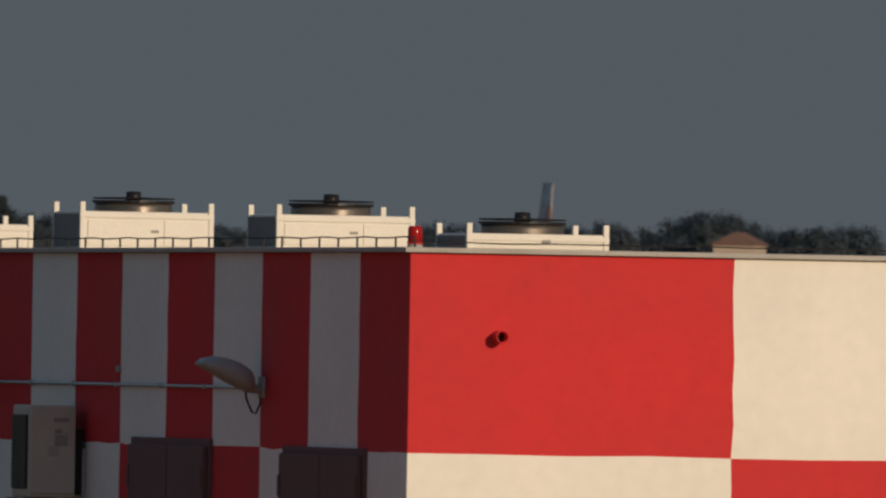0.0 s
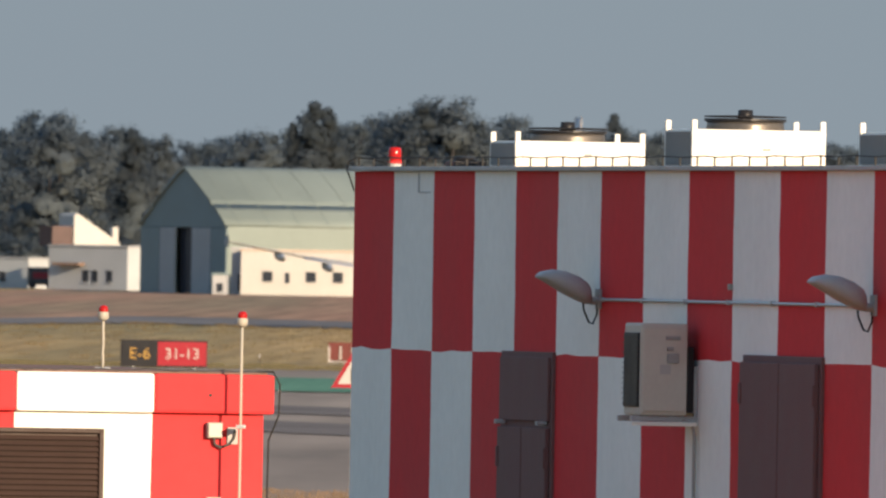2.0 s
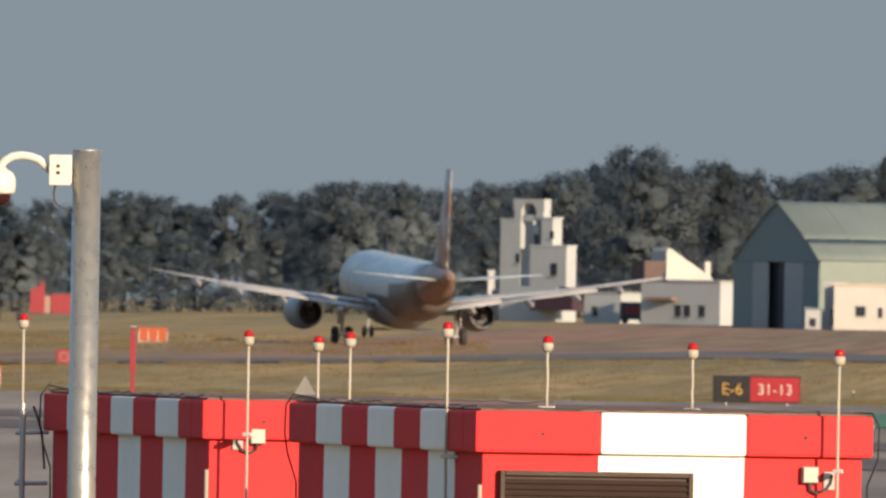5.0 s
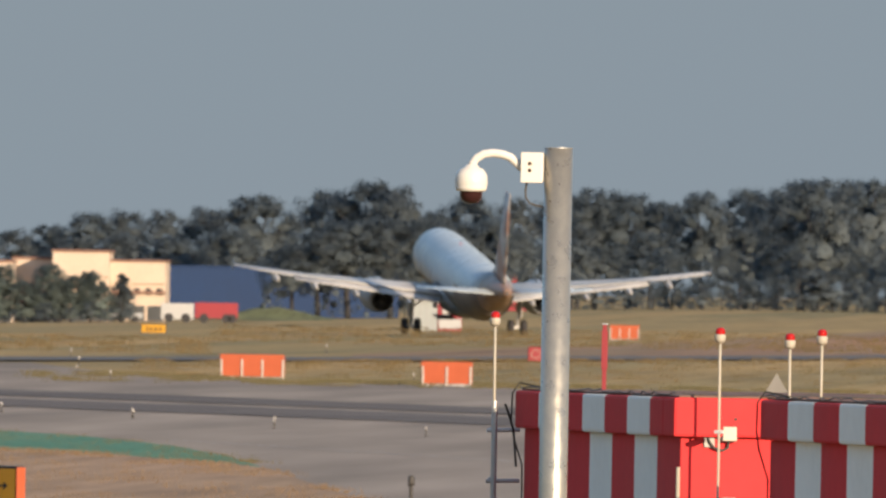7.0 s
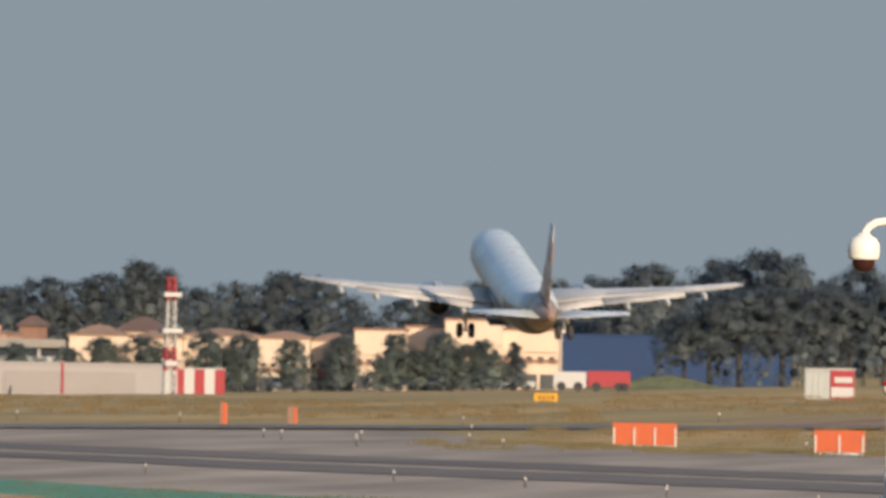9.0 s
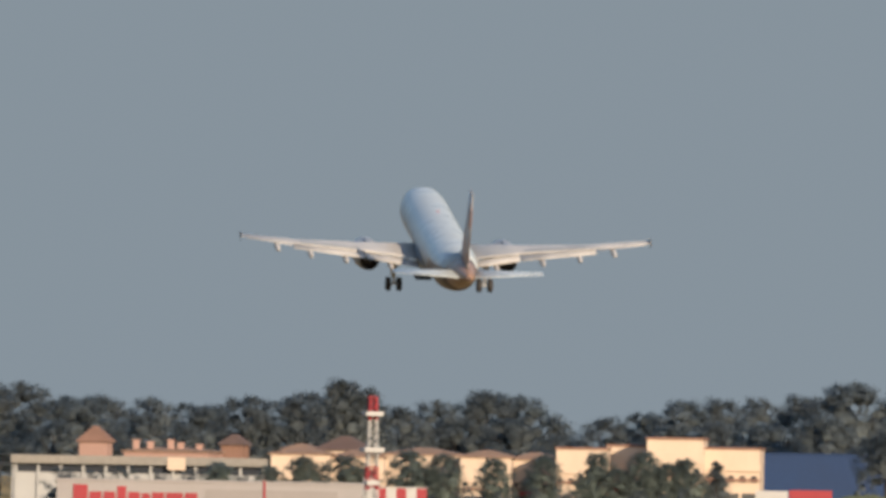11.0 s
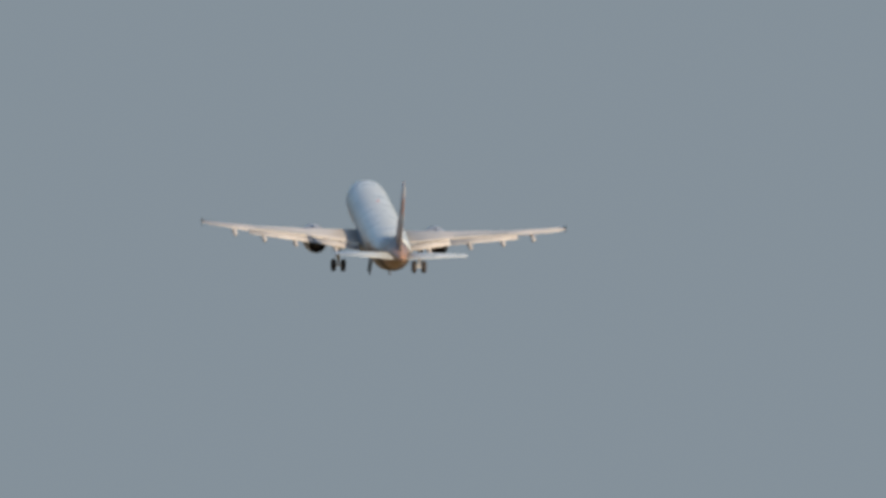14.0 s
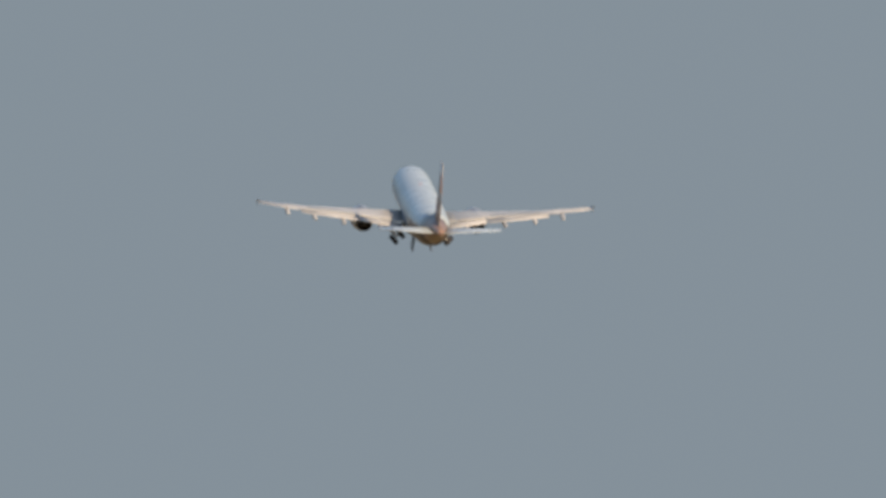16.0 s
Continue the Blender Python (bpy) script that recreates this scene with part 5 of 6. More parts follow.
def edge_light(at, s=1.0, colour="sign_white"):
    e = thing("edge_light", "small white-topped grey edge light on the pavement", "light", (at[0], at[1], 0), 0, "pavement edge lights")
    part("base", lathe(bmesh.new(), [(0, 0), (0.055 * s, 0), (0.05 * s, 0.1 * s), (0.03 * s, 0.16 * s), (0, 0.16 * s)], 10), "cable_grey", e, "dark base")
    part("stem", lathe(bmesh.new(), [(0, 0.15 * s), (0.03 * s, 0.15 * s), (0.03 * s, 0.4 * s), (0, 0.4 * s)], 10), "cable_grey", e, "dark stem")
    part("globe", lathe(bmesh.new(), [(0, 0.4 * s), (0.048 * s, 0.4 * s), (0.052 * s, 0.47 * s), (0.045 * s, 0.54 * s), (0, 0.56 * s)], 10), colour, e, "", True)
    return e


for p in ((-51.14, 555.98), (-43.66, 547.14), (-38.95, 530.85), (-34.02, 512.45), (-65.20, 754.37), (-64.04, 748.48), (-59.47, 726.38), (-56.81, 744.20), (-53.29, 713.86), (-67.90, 885.12), (-43.48, 727.19), (-85.66, 868.00), (-79.37, 875.38), (-62.68, 976.25), (-61.27, 750.67)):
    edge_light(p, 0.72 * p[1] / 800)
for p in ((-43.33, 543.13), (-38.64, 527.18), (-33.43, 503.41), (-28.74, 487.37), (-57.96, 708.35), (-61.80, 810.25), (-52.77, 707.02)):
    edge_light(p, 0.72 * p[1] / 800)
for p in ((-7.93, 555.01), (-11.28, 737.82)):
    edge_light(p, 0.7 * p[1] / 800)
edge_light((-19.72, 332.15), 1.1, "cable_grey")


def stub_post(at, w, h, split):
    e = thing("marker_post", "short orange and brown marker post on grass", "marker", (at[0], at[1], ground_z(at[0], at[1])), facing(*at), "marker posts")
    part("post", boxed(-w / 2, w * (split - 0.5), -w / 4, w / 4, 0, h, 0.03), "tile_roof", e, "dull brown side")
    part("panel", boxed(w * (split - 0.5) + 0.005, w / 2, -w / 4, w / 4, 0, h * 0.97, 0.03), "orange", e, "orange side")
    return e


PB = 0.0245
stub_post((-77.70, 877.73), 14 * PB, 39 * PB, 0.35)
PB = 0.0252
stub_post((-76.93, 903.51), 17 * PB, 30 * PB, 0.65)


# ---------------------------------------------------------------- far buildings
def house(name, label, at, turn, w, d, h, wall, roof=None, roof_h=0.0, windows=(), category="building", eave=0.3, group=""):
    """A plain block with windows let into its front, flat or hipped roof. at is the middle of the front's foot."""
    e = thing(name, label, category, (at[0], at[1], ground_z(at[0], at[1])), turn, group)
    h -= ground_z(at[0], at[1])
    part("wall", boxed(-w / 2, w / 2, 0, d, 0, h, 0.03), wall, e)
    if roof_h:
        b = bmesh.new()
        r0 = [(-w / 2 - eave, -eave, h), (w / 2 + eave, -eave, h), (w / 2 + eave, d + eave, h), (-w / 2 - eave, d + eave, h)]
        k = min(w, d) * 0.42
        r1 = [(-w / 2 + k, k, h + roof_h), (w / 2 - k, k, h + roof_h), (w / 2 - k, d - k, h + roof_h), (-w / 2 + k, d - k, h + roof_h)]
        loft(b, [[(x, y, z + 0.003) for x, y, z in r0], [(x, y, z + 0.12) for x, y, z in r0], r1])
        part("roof", b, roof or wall, e)
    else:
        part("roof", boxed(-w / 2 - 0.12, w / 2 + 0.12, -0.12, d + 0.12, h + 0.003, h + 0.25, 0.03), roof or wall, e)
    for x0, x1, z0, z1 in windows:
        wi = part("window", boxed(x0, x1, -0.04, 0.0, z0, z1), "window_dark", e, "dark window")
        part("sill", boxed(x0 - 0.08, x1 + 0.08, -0.14, -0.042, z0 - 0.1, z0 - 0.01), wall, wi)
        part("lintel", boxed(x0 - 0.05, x1 + 0.05, -0.1, -0.042, z1 + 0.01, z1 + 0.1), wall, wi)
    return e


# barrel-roofed hangar
HG = (-42.283, 2214.596, 1.951)
u = 2215.0 / 35930
hangar = thing("hangar", "grey-green arched hangar with tall sliding doors", "hangar", (HG[0], HG[1], ground_z(HG[0], HG[1])), -60)
GW, GH, EAVE = 9.77, HG[2] + 193 * u, 92 * u + max(0, HG[2])


def hangar_arch(k):
    s = abs(k)
    return EAVE + (GH - EAVE) * (1 - s ** 1.18)


prof = [(GW * k / 10, hangar_arch(k / 10)) for k in range(-10, 11)]
LEN = 44.0
rf = None
for pr, mt, lab in ((prof[:4], "hangar_pale", "pale green lower roof sheeting"), (prof[3:18], "hangar_roof", "grey-green sheet roof"), (prof[17:], "hangar_pale", "pale green lower roof sheeting")):
    b = bmesh.new()
    loft(b, [[(x, y, z) for x, z in pr] + [(x, y, z - 0.25) for x, z in pr[::-1]] for y in (-0.3, LEN)])
    got = part("roof", b, mt, hangar, lab, True)
    rf = rf or got
part("side_wall", boxed(GW - 0.3, GW - 0.02, 0, LEN, 0, EAVE - 0.05), "hangar_pale", hangar, "pale green sheet side")
part("side_wall", boxed(-GW + 0.02, -GW + 0.3, 0, LEN, 0, EAVE - 0.05), "hangar_pale", hangar, "pale green sheet side")
b = bmesh.new()
loft(b, [[(x * 0.985, y, z - 0.28) for x, z in prof] + [(GW * 0.985, y, EAVE - 0.4), (-GW * 0.985, y, EAVE - 0.4)] for y in (0.0, 0.3)])
part("gable", b, "hangar_gable", hangar, "dark green gable sheeting")
for x0, x1, mt in ((-GW + 0.1, -5.4, "hangar_gable"), (-5.3, -1.9, "hangar_door"), (1.9, 6.1, "hangar_door"), (6.2, GW - 0.1, "hangar_gable")):
    part("sliding_door", boxed(x0, x1, -0.15, 0.1, 0, EAVE - 0.45, 0.02), mt, hangar, "tall grey sliding door leaf")
# dark panel between the leaves stands for the shade inside
part("doorway", boxed(-1.9, 1.9, 0.6, 0.7, 0, EAVE - 0.45), "window_dark", hangar, "dark panel for the unlit inside of the hangar")
for i in range(12):
    part("roof_rib", tube(bmesh.new(), [(x, 1.5 + i * 3.7, z + 0.03) for x, z in prof[10:]], 0.06, 4), "hangar_roof", rf)
# cream lean-to buildings before the hangar
LT = (-29.436, 2189.802, 2.005)
u = 2190.0 / 35930
lean = house("office_block", "cream single-storey office block before the hangar", LT, -4, 205 * u, 6, 74 * u + 0.2, "sunlit_white", "far_wall", 0,
             [((x - 9) * u, (x + 9) * u, 24 * u, 42 * u) for x in (-55, 22, 70)] + [((-20 - 4) * u, (-20 + 4) * u, 22 * u, 40 * u)])
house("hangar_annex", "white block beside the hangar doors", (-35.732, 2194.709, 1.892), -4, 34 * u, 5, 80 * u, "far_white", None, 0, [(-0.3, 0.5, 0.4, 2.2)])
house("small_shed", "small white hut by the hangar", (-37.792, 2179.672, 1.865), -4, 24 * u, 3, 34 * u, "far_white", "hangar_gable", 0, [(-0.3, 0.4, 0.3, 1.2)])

# stepped white tower
TW = (-73.681, 2385.864, 0.989)
u = 2380.0 / 35930
C45 = math.cos(radians(45))
uz = 1.07 * u
tower = thing("white_tower", "stepped white rendered tower with arched belfry", "tower", (TW[0], TW[1], ground_z(TW[0], TW[1])), -45)


def stage(name, x0, x1, z0, z1, back, deep=1.5, mat="tower_white", parent=None, label="", bevel=0.05):
    """A block of the tower, x0 to x1 as seen from the field, its front set back by so many metres."""
    return part(name, boxed(x0 * u / C45 - back, x1 * u / C45 - deep - back, back, back + deep, z0 * uz, z1 * uz, bevel), mat, parent or tower, label)


stage("base", -69, 70, 0, 58, 0.0, 3.2, label="white rendered base")
stage("wing", -90, -66, 0, 80, -0.3, 2.2)
stage("front_block", -14, 70, 58.1, 123, 0.1, 1.6)
stage("left_stage", -69, -6, 58.1, 166, 0.5, 2.4)
stage("centre_stage", -8, 20, 123.1, 160, 0.9, 1.8)
stage("side_turret", 6, 43, 123.1, 169, 0.4, 1.5)
for x0, x1, z1, bk, dp in ((-71, -5, 166, 0.45, 2.5), (-16, 72, 123, 0.05, 1.7), (5, 45, 169, 0.35, 1.6), (-92, -65, 80, -0.35, 2.3)):
    stage("coping", x0, x1, z1 + 0.05, z1 + 4, bk, dp)
for x0, x1 in ((-44, -28), (-4, 13)):
    part("belfry_pier", boxed(x0 * u / C45 - 0.6, x1 * u / C45 - 0.9, 0.6, 1.7, 166 * uz + 0.003, 184 * uz, 0.03), "tower_white", tower)
part("belfry_wall", boxed(-28 * u / C45 - 0.597, -4 * u / C45 - 0.603, 0.7, 1.6, 166 * uz + 0.003, 176 * uz), "tower_white", tower)
b = bmesh.new()
inner = [(13 * u * math.cos(q) / C45, 13 * u * math.sin(q)) for q in [math.pi * k / 10 for k in range(11)]]
outer = [(28 * u / C45, 0), (28 * u / C45, 8 * u), (28 * u / C45, 20 * u), (18 * u, 20 * u), (9 * u, 20 * u), (0, 20 * u), (-9 * u, 20 * u), (-18 * u, 20 * u), (-28 * u / C45, 20 * u), (-28 * u / C45, 8 * u), (-28 * u / C45, 0)]
cx = -16 * u / C45 - 0.75
loft(b, [[(x + cx, y, 184 * uz + z) for x, z in inner] + [(x + cx, y, 184 * uz + z) for x, z in outer[::-1]] for y in (0.6, 1.7)], cap=False)
for y in (0.6, 1.7):
    vi = [b.verts.new((x + cx, y, 184 * uz + z)) for x, z in inner]
    vo = [b.verts.new((x + cx, y, 184 * uz + z)) for x, z in outer]
    for k in range(10):
        b.faces.new((vi[k], vi[k + 1], vo[k + 1], vo[k]))
part("belfry_arch", b, "tower_white", tower, "open arch on top")
for x0, x1, z0, z1, y in ((24, 36, 76, 97, 0.1), (-7, 1, 126, 144, 0.9), (22, 29, 138, 150, 0.4), (-40, -32, 96, 112, 0.5), (-82, -76, 30, 48, -0.3)):
    w_ = part("window", boxed(x0 * u / C45 - y, x1 * u / C45 - y, y - 0.03, y - 0.002, z0 * uz, z1 * uz), "window_dark", tower, "dark window")
    part("sill", boxed(x0 * u / C45 - y - 0.1, x1 * u / C45 - y + 0.1, y - 0.15, y - 0.032, z0 * uz - 0.12, z0 * uz - 0.01), "tower_white", w_)
part("canopy", boxed(-12 * u / C45 + 1.6, 66 * u / C45 + 1.6, -1.6, -0.02, 20 * u, 48 * u, 0.1), "maroon", tower, "dark maroon awning at the foot")
low = thing("garden_wall", "low white rendered wall beside the tower", "wall", (TW[0] - 103 * u, TW[1] - 2, ground_z(TW[0], TW[1])), -45)
part("wall", boxed(-32 * u, 32 * u, 0, 0.4, 0, 18 * u, 0.03), "tower_white", low)
part("coping", boxed(-33 * u, 33 * u, -0.08, 0.48, 18 * u + 0.003, 20 * u, 0.02), "tower_white", low)

# low farm buildings between the tower and the hangar
FB = (TW[0] + 129 * u, TW[1] - 30)
house("white_shed", "low white shed beside the tower", FB, -40, 66 * u / 0.77, 4, 42 * u + 0.6, "tower_white", "far_grey", 0, [(-1.6, -0.7, 0.8, 1.9)])
van = thing("parked_van", "dark parked van with a red side panel", "van", (TW[0] + 188 * u, TW[1] - 40, ground_z(*TW[:2])), 6)
part("body", boxed(-1.5, 1.5, 0, 1.9, 0.45, 2.5, 0.15), "shopfront", van, "dark body")
part("side_panel", boxed(-1.0, 1.1, -0.03, -0.003, 1.2, 1.9, 0.01), "far_red", van, "dull red panel")
for x in (-1.0, 1.0):
    part("wheel", rod(bmesh.new(), (x, -0.02, 0.42), (x, 0.25, 0.42), 0.42, n=16), "tyre", van)
FH = (TW[0] + 276 * u, TW[1] - 60)
farm = house("farm_house", "white farm house with arched openings and grey roof", FH, -45, 140 * u / C45, 7, 62 * u + 0.8, "tower_white", "far_grey", 0.0,
             [(x * u / C45 - 0.5, x * u / C45 + 0.5, 14 * u, 34 * u) for x in (-4, 12, 38)])
part("porch_roof", boxed(-52 * u / C45, -4 * u / C45, -1.1, -0.13, 42 * u, 47 * u, 0.03), "tan_roof", farm, "tiled porch roof")
b = bmesh.new()
loft(b, [[(x - 1.0, y, 62 * u + 1.1 + z) for x, z in ((0, 0), (88 * u, 0), (84 * u, 0.3), (6 * u, 54 * u), (0, 50 * u))] for y in (0, 4.5)])
gable = thing("gable_house", "white house with a steep sunlit gable", "house", (TW[0] + 262 * u, TW[1] - 52, ground_z(*TW[:2])), 24)
# sunlit cream gable, bluish white below: light and shade put in as colours
part("gable", b, "sunlit_white", gable, "sunlit white gable wall")
part("lower_wall", boxed(-1.0, 88 * u - 1.0, 0.02, 4.4, 0, 62 * u + 1.098), "tower_white", gable)
# this block faces the sun; its dark brown stands for shade
part("roof", boxed(-3.6, -1.003, 0.3, 4.2, 62 * u + 0.9, 110 * u, 0.05), "roof_dark", gable, "dark brown roof block with its shade in the colour")
part("chimney", boxed(88 * u - 1.6, 88 * u - 0.9, 1.0, 1.8, 62 * u + 1.0, 110 * u, 0.04), "sunlit_white", gable)

for t_, x_, y_, w_, h_, rh_, nm_, col_, rcol_ in (
    ((-240.84, 2284.86), 6.0, 3.2, 3.2, 4.50, 1.8, ('pink_pavilion', 'small pink pavilion with tiled roof'), 'pink', 'tile_roof'),
    ((-229.60, 2256.0), 5.8, 8, 9.6, 3.5, 0.6, ('terrace_house', 'long pinkish house with tan roof and chimneys'), 'pink', 'tan_roof'),
    ((-223.31, 2266.27), 5.6, 4, 2.4, 4.4, 1.2, ('roof_house', 'pinkish house with clay roof'), 'tile_roof', 'roof_dark'),
    ((-207.43, 2227.48), 5.6, 6, 5.4, 4.0, 1.6, ('roof_house', 'house with a broad brown hipped roof'), 'far_wall', 'roof_dark'),
    ((-213.4, 2240.2), 5.6, 5, 3.0, 4.0, 0.7, ('roof_house', 'small house with clay roof'), 'pink', 'tan_roof'),
    ((95.05, 2498.19), -2.2, 7, 5.22, 18.01, 1.6, ('hill_house', 'small house with clay roof among trees'), 'far_wall', 'tile_roof'),
):
    house(nm_[0], nm_[1], t_, x_ - 12, w_, y_, h_, col_, rcol_, rh_, [(w_ * (-0.35 + 0.24 * k), w_ * (-0.35 + 0.24 * k) + min(1.2, w_ * 0.1), h_ * 0.35, h_ * 0.62) for k in range(3)])

for x_, top_ in ((-233.1, 4.75), (-231.5, 4.55), (-229.2, 4.8), (-228.1, 4.5), (-226.0, 4.35)):
    c_ = thing("chimney_stack", "pale pink chimney stack on the terrace roof", "chimney", (x_, 2257.5, 3.5), 5.8, "chimneys")
    part("stack", boxed(-0.38, 0.38, 0, 0.9, 0, top_ - 3.55, 0.04), "pink", c_)
    part("cap", boxed(-0.46, 0.46, -0.08, 0.98, top_ - 3.547, top_ - 3.4, 0.03), "pink", c_)
mall = house("grey_mall", "long low grey mall with a flat roof and dark band below it", (-221.2, 2146.0), 5.9, 27.0, 16, 2.1, "far_grey", "far_grey", 0)
MB = -ground_z(-221.2, 2146.0)
part("fascia", boxed(-13.6, 13.6, -0.9, -0.13, MB + 2.1, MB + 3.0, 0.04), "coil", mall, "pale roof fascia")
part("window_band", boxed(-13.3, 13.3, -0.06, -0.004, MB + 1.2, MB + 2.0), "window_dark", mall, "dark band under the roof fascia")
for k in range(12):
    part("pier", boxed(-13.2 + k * 2.38, -12.9 + k * 2.38, -0.25, -0.064, 0.02, MB + 2.0, 0.02), "far_grey", mall)
# patch of sunlight on the mall, put in as a cream panel
part("lit_panel", boxed(3.0, 4.9, -1.0, -0.905, MB + 1.6, MB + 2.95, 0.02), "far_wall", mall, "cream panel in place of a sunlit patch")

# arcade of shops: blocks of different height and depth
for a_, w_, h_, col_, nwin, rh_ in (
    ((-200.37, 2107.48), 6.17, 4.30, 'far_wall', 4, 0.8),
    ((-195.07, 2114.00), 5.59, 4.10, 'far_wall', 3, 0.8),
    ((-188.86, 2120.59), 7.97, 4.45, 'far_wall', 4, 0.8),
    ((-181.21, 2109.22), 5.29, 4.30, 'far_wall', 3, 0.8),
    ((-176.91, 2117.61), 4.72, 4.15, 'far_wall', 3, 0.8),
    ((-170.95, 2106.06), 5.28, 4.50, 'far_wall', 3, 0.0),
    ((-167.07, 2116.40), 4.12, 4.88, 'far_wall', 2, 0.0),
    ((-161.47, 2108.82), 5.87, 5.70, 'far_wall', 3, 0.0),
    ((-155.91, 2113.25), 5.88, 4.77, 'far_wall', 3, 0.0),
):
    e = house("shop_block", "sunlit cream shop block with clay roof behind roadside trees", a_, facing(*a_[:2]) - 2, w_, 14, h_ - rh_, col_, "tan_roof" if rh_ else "tile_roof", rh_,
              [(-w_ / 2 + w_ * (k + 0.25) / (nwin + 2), -w_ / 2 + w_ * (k + 0.75) / (nwin + 2), h_ * z0, h_ * z1) for k in range(nwin + 2) for z0, z1 in ((0.58, 0.72),)], group="shop blocks")
    part("parapet", boxed(-w_ / 2 - 0.1, w_ / 2 + 0.1, -0.3, -0.02, (h_ - rh_) * 0.82, (h_ - rh_) - 0.02, 0.03), col_, e)
    for k in range(nwin):
        part("shopfront", boxed(-w_ / 2 + w_ * (k + 0.08) / nwin, -w_ / 2 + w_ * (k + 0.92) / nwin, -0.06, -0.003, 0.05, h_ * 0.34), "shopfront", e, "dark glazed shopfront")
    part("fascia", boxed(-w_ / 2 - 0.06, w_ / 2 + 0.06, -0.25, -0.02, (h_ - rh_) * 0.6, (h_ - rh_) * 0.66, 0.02), "tile_roof", e, "dull brown-pink fascia band")
    if nwin == 2 or w_ < 5:
        part("awning", boxed(-w_ * 0.3, w_ * 0.3, -1.2, -0.26, h_ * 0.36, h_ * 0.46, 0.05), "far_red", e, "dull red awning")

# long white wall with a painted red sign, and its chequered end
WL = (-194.036, 1957.386, -2.546)
u = 1960.0 / 35930
store = house("warehouse", "long low white warehouse with red painted sign", WL, facing(*WL[:2]), 570 * u, 12, 53 * u + ground_z(*WL[:2]), "store_white", "store_white", 0)
part("panel", boxed(-22 * u, 212 * u, -0.08, -0.01, 4 * u, 42 * u), "store_panel", store, "grey cladding panel")
xx = -256.0
for wd, hh in ((26, 42), (21, 30), (21, 30), (16, 40), (21, 30), (14, 28), (22, 30), (30, 30), (22, 30)):
    part("sign_block", boxed(xx * u, (xx + wd) * u, -0.1, -0.01, 5 * u, (5 + hh) * u, 0.045), "far_red", store, "plain red sign block")
    xx += wd + 3.4
rod_post = thing("red_marker_pole", "slim red pole before the warehouse", "pole", (-188.63, 1948.1, ground_z(-188.63, 1948.1)), 0)
part("pole", rod(bmesh.new(), (0, 0, 0), (0, 0, 0.86 - ground_z(-188.63, 1948.1)), 0.16, 0.12), "far_red", rod_post)
part("top_lamp", rod(bmesh.new(), (0, 0, 0.862 - ground_z(-188.63, 1948.1)), (0, 0, 1.1 - ground_z(-188.63, 1948.1)), 0.1), "pink", rod_post)
EN = (-170.992, 1899.303, -2.210)
end = thing("striped_block", "red and white striped low block", "building", (EN[0], EN[1], ground_z(EN[0], EN[1])), facing(*WL[:2]))
u = 1900.0 / 35930
for i in range(5):
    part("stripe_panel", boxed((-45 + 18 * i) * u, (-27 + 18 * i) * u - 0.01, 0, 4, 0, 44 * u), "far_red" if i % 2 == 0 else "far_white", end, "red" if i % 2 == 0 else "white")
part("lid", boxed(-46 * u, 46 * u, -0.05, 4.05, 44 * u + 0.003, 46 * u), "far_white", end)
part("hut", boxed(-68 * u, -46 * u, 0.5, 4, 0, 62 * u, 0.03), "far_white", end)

# red and white lattice mast
MS = (-172.876, 1889.090, -1.859)
u = 1890.0 / 35930
mast = thing("lattice_mast", "red and white lattice mast with white platforms", "mast", (MS[0], MS[1], ground_z(MS[0], MS[1])), 20)
mh = 9.0272 - ground_z(MS[0], MS[1])
for i, mt in enumerate(("far_white", "far_red", "steel", "steel", "far_red")):
    z0, z1 = mh * i / 5, mh * (i + 1) / 5 - 0.01
    b = bmesh.new()
    w0, w1 = 0.55 - 0.05 * i, 0.55 - 0.05 * (i + 1)
    for sx, sy in ((-1, -1), (1, -1), (1, 1), (-1, 1)):
        rod(b, (sx * w0, sy * w0, z0), (sx * w1, sy * w1, z1), 0.09, n=6)
    for k in range(3):
        za, zb_ = z0 + (z1 - z0) * k / 3, z0 + (z1 - z0) * (k + 1) / 3
        for s in (-1, 1):
            rod(b, (-w0, s * w0, za), (w0, s * w0, zb_), 0.05, n=5)
            rod(b, (s * w0, w0, za), (s * w0, -w0, zb_), 0.05, n=5)
            rod(b, (-w0, s * w0, zb_), (w0, s * w0, zb_), 0.05, n=5)
    part("lattice_section", b, mt, mast, "red painted section" if mt == "far_red" else "pale section")
for z, w in ((mh - 34 * u, 0.85), (mh - 98 * u, 0.95), (mh - 156 * u, 0.6)):
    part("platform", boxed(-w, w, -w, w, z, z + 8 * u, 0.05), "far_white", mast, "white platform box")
part("finial", rod(bmesh.new(), (0, 0, mh), (0, 0, mh + 0.15), 0.04), "far_red", mast)

# blue warehouse, lorry and red block
for nm, lab, cat, p_, w_, d_, h_, col in (
    ("blue_warehouse", "long low dark blue clad warehouse among trees", "building", (-150.241, 2251.988, -0.046), 26.3011, 20, 4.3364, "blue"),
):
    house(nm, lab, p_, facing(*p_[:2]), w_, d_, h_, col, None, 0)
KP = (-145.122, 2643.016)
kiosk = thing("red_kiosk", "small red clad kiosk with a lower wing at the field's edge", "building", (KP[0], KP[1], ground_z(*KP)), facing(*KP))
part("tower_panel", boxed(-2.4, -0.5, 0, 3.5, 0, 4.6, 0.05), "far_red", kiosk, "tall red clad part")
part("lower_wing", boxed(0.35, 3.3, 0.2, 3.5, 0, 2.5, 0.05), "far_red", kiosk, "low red wing")
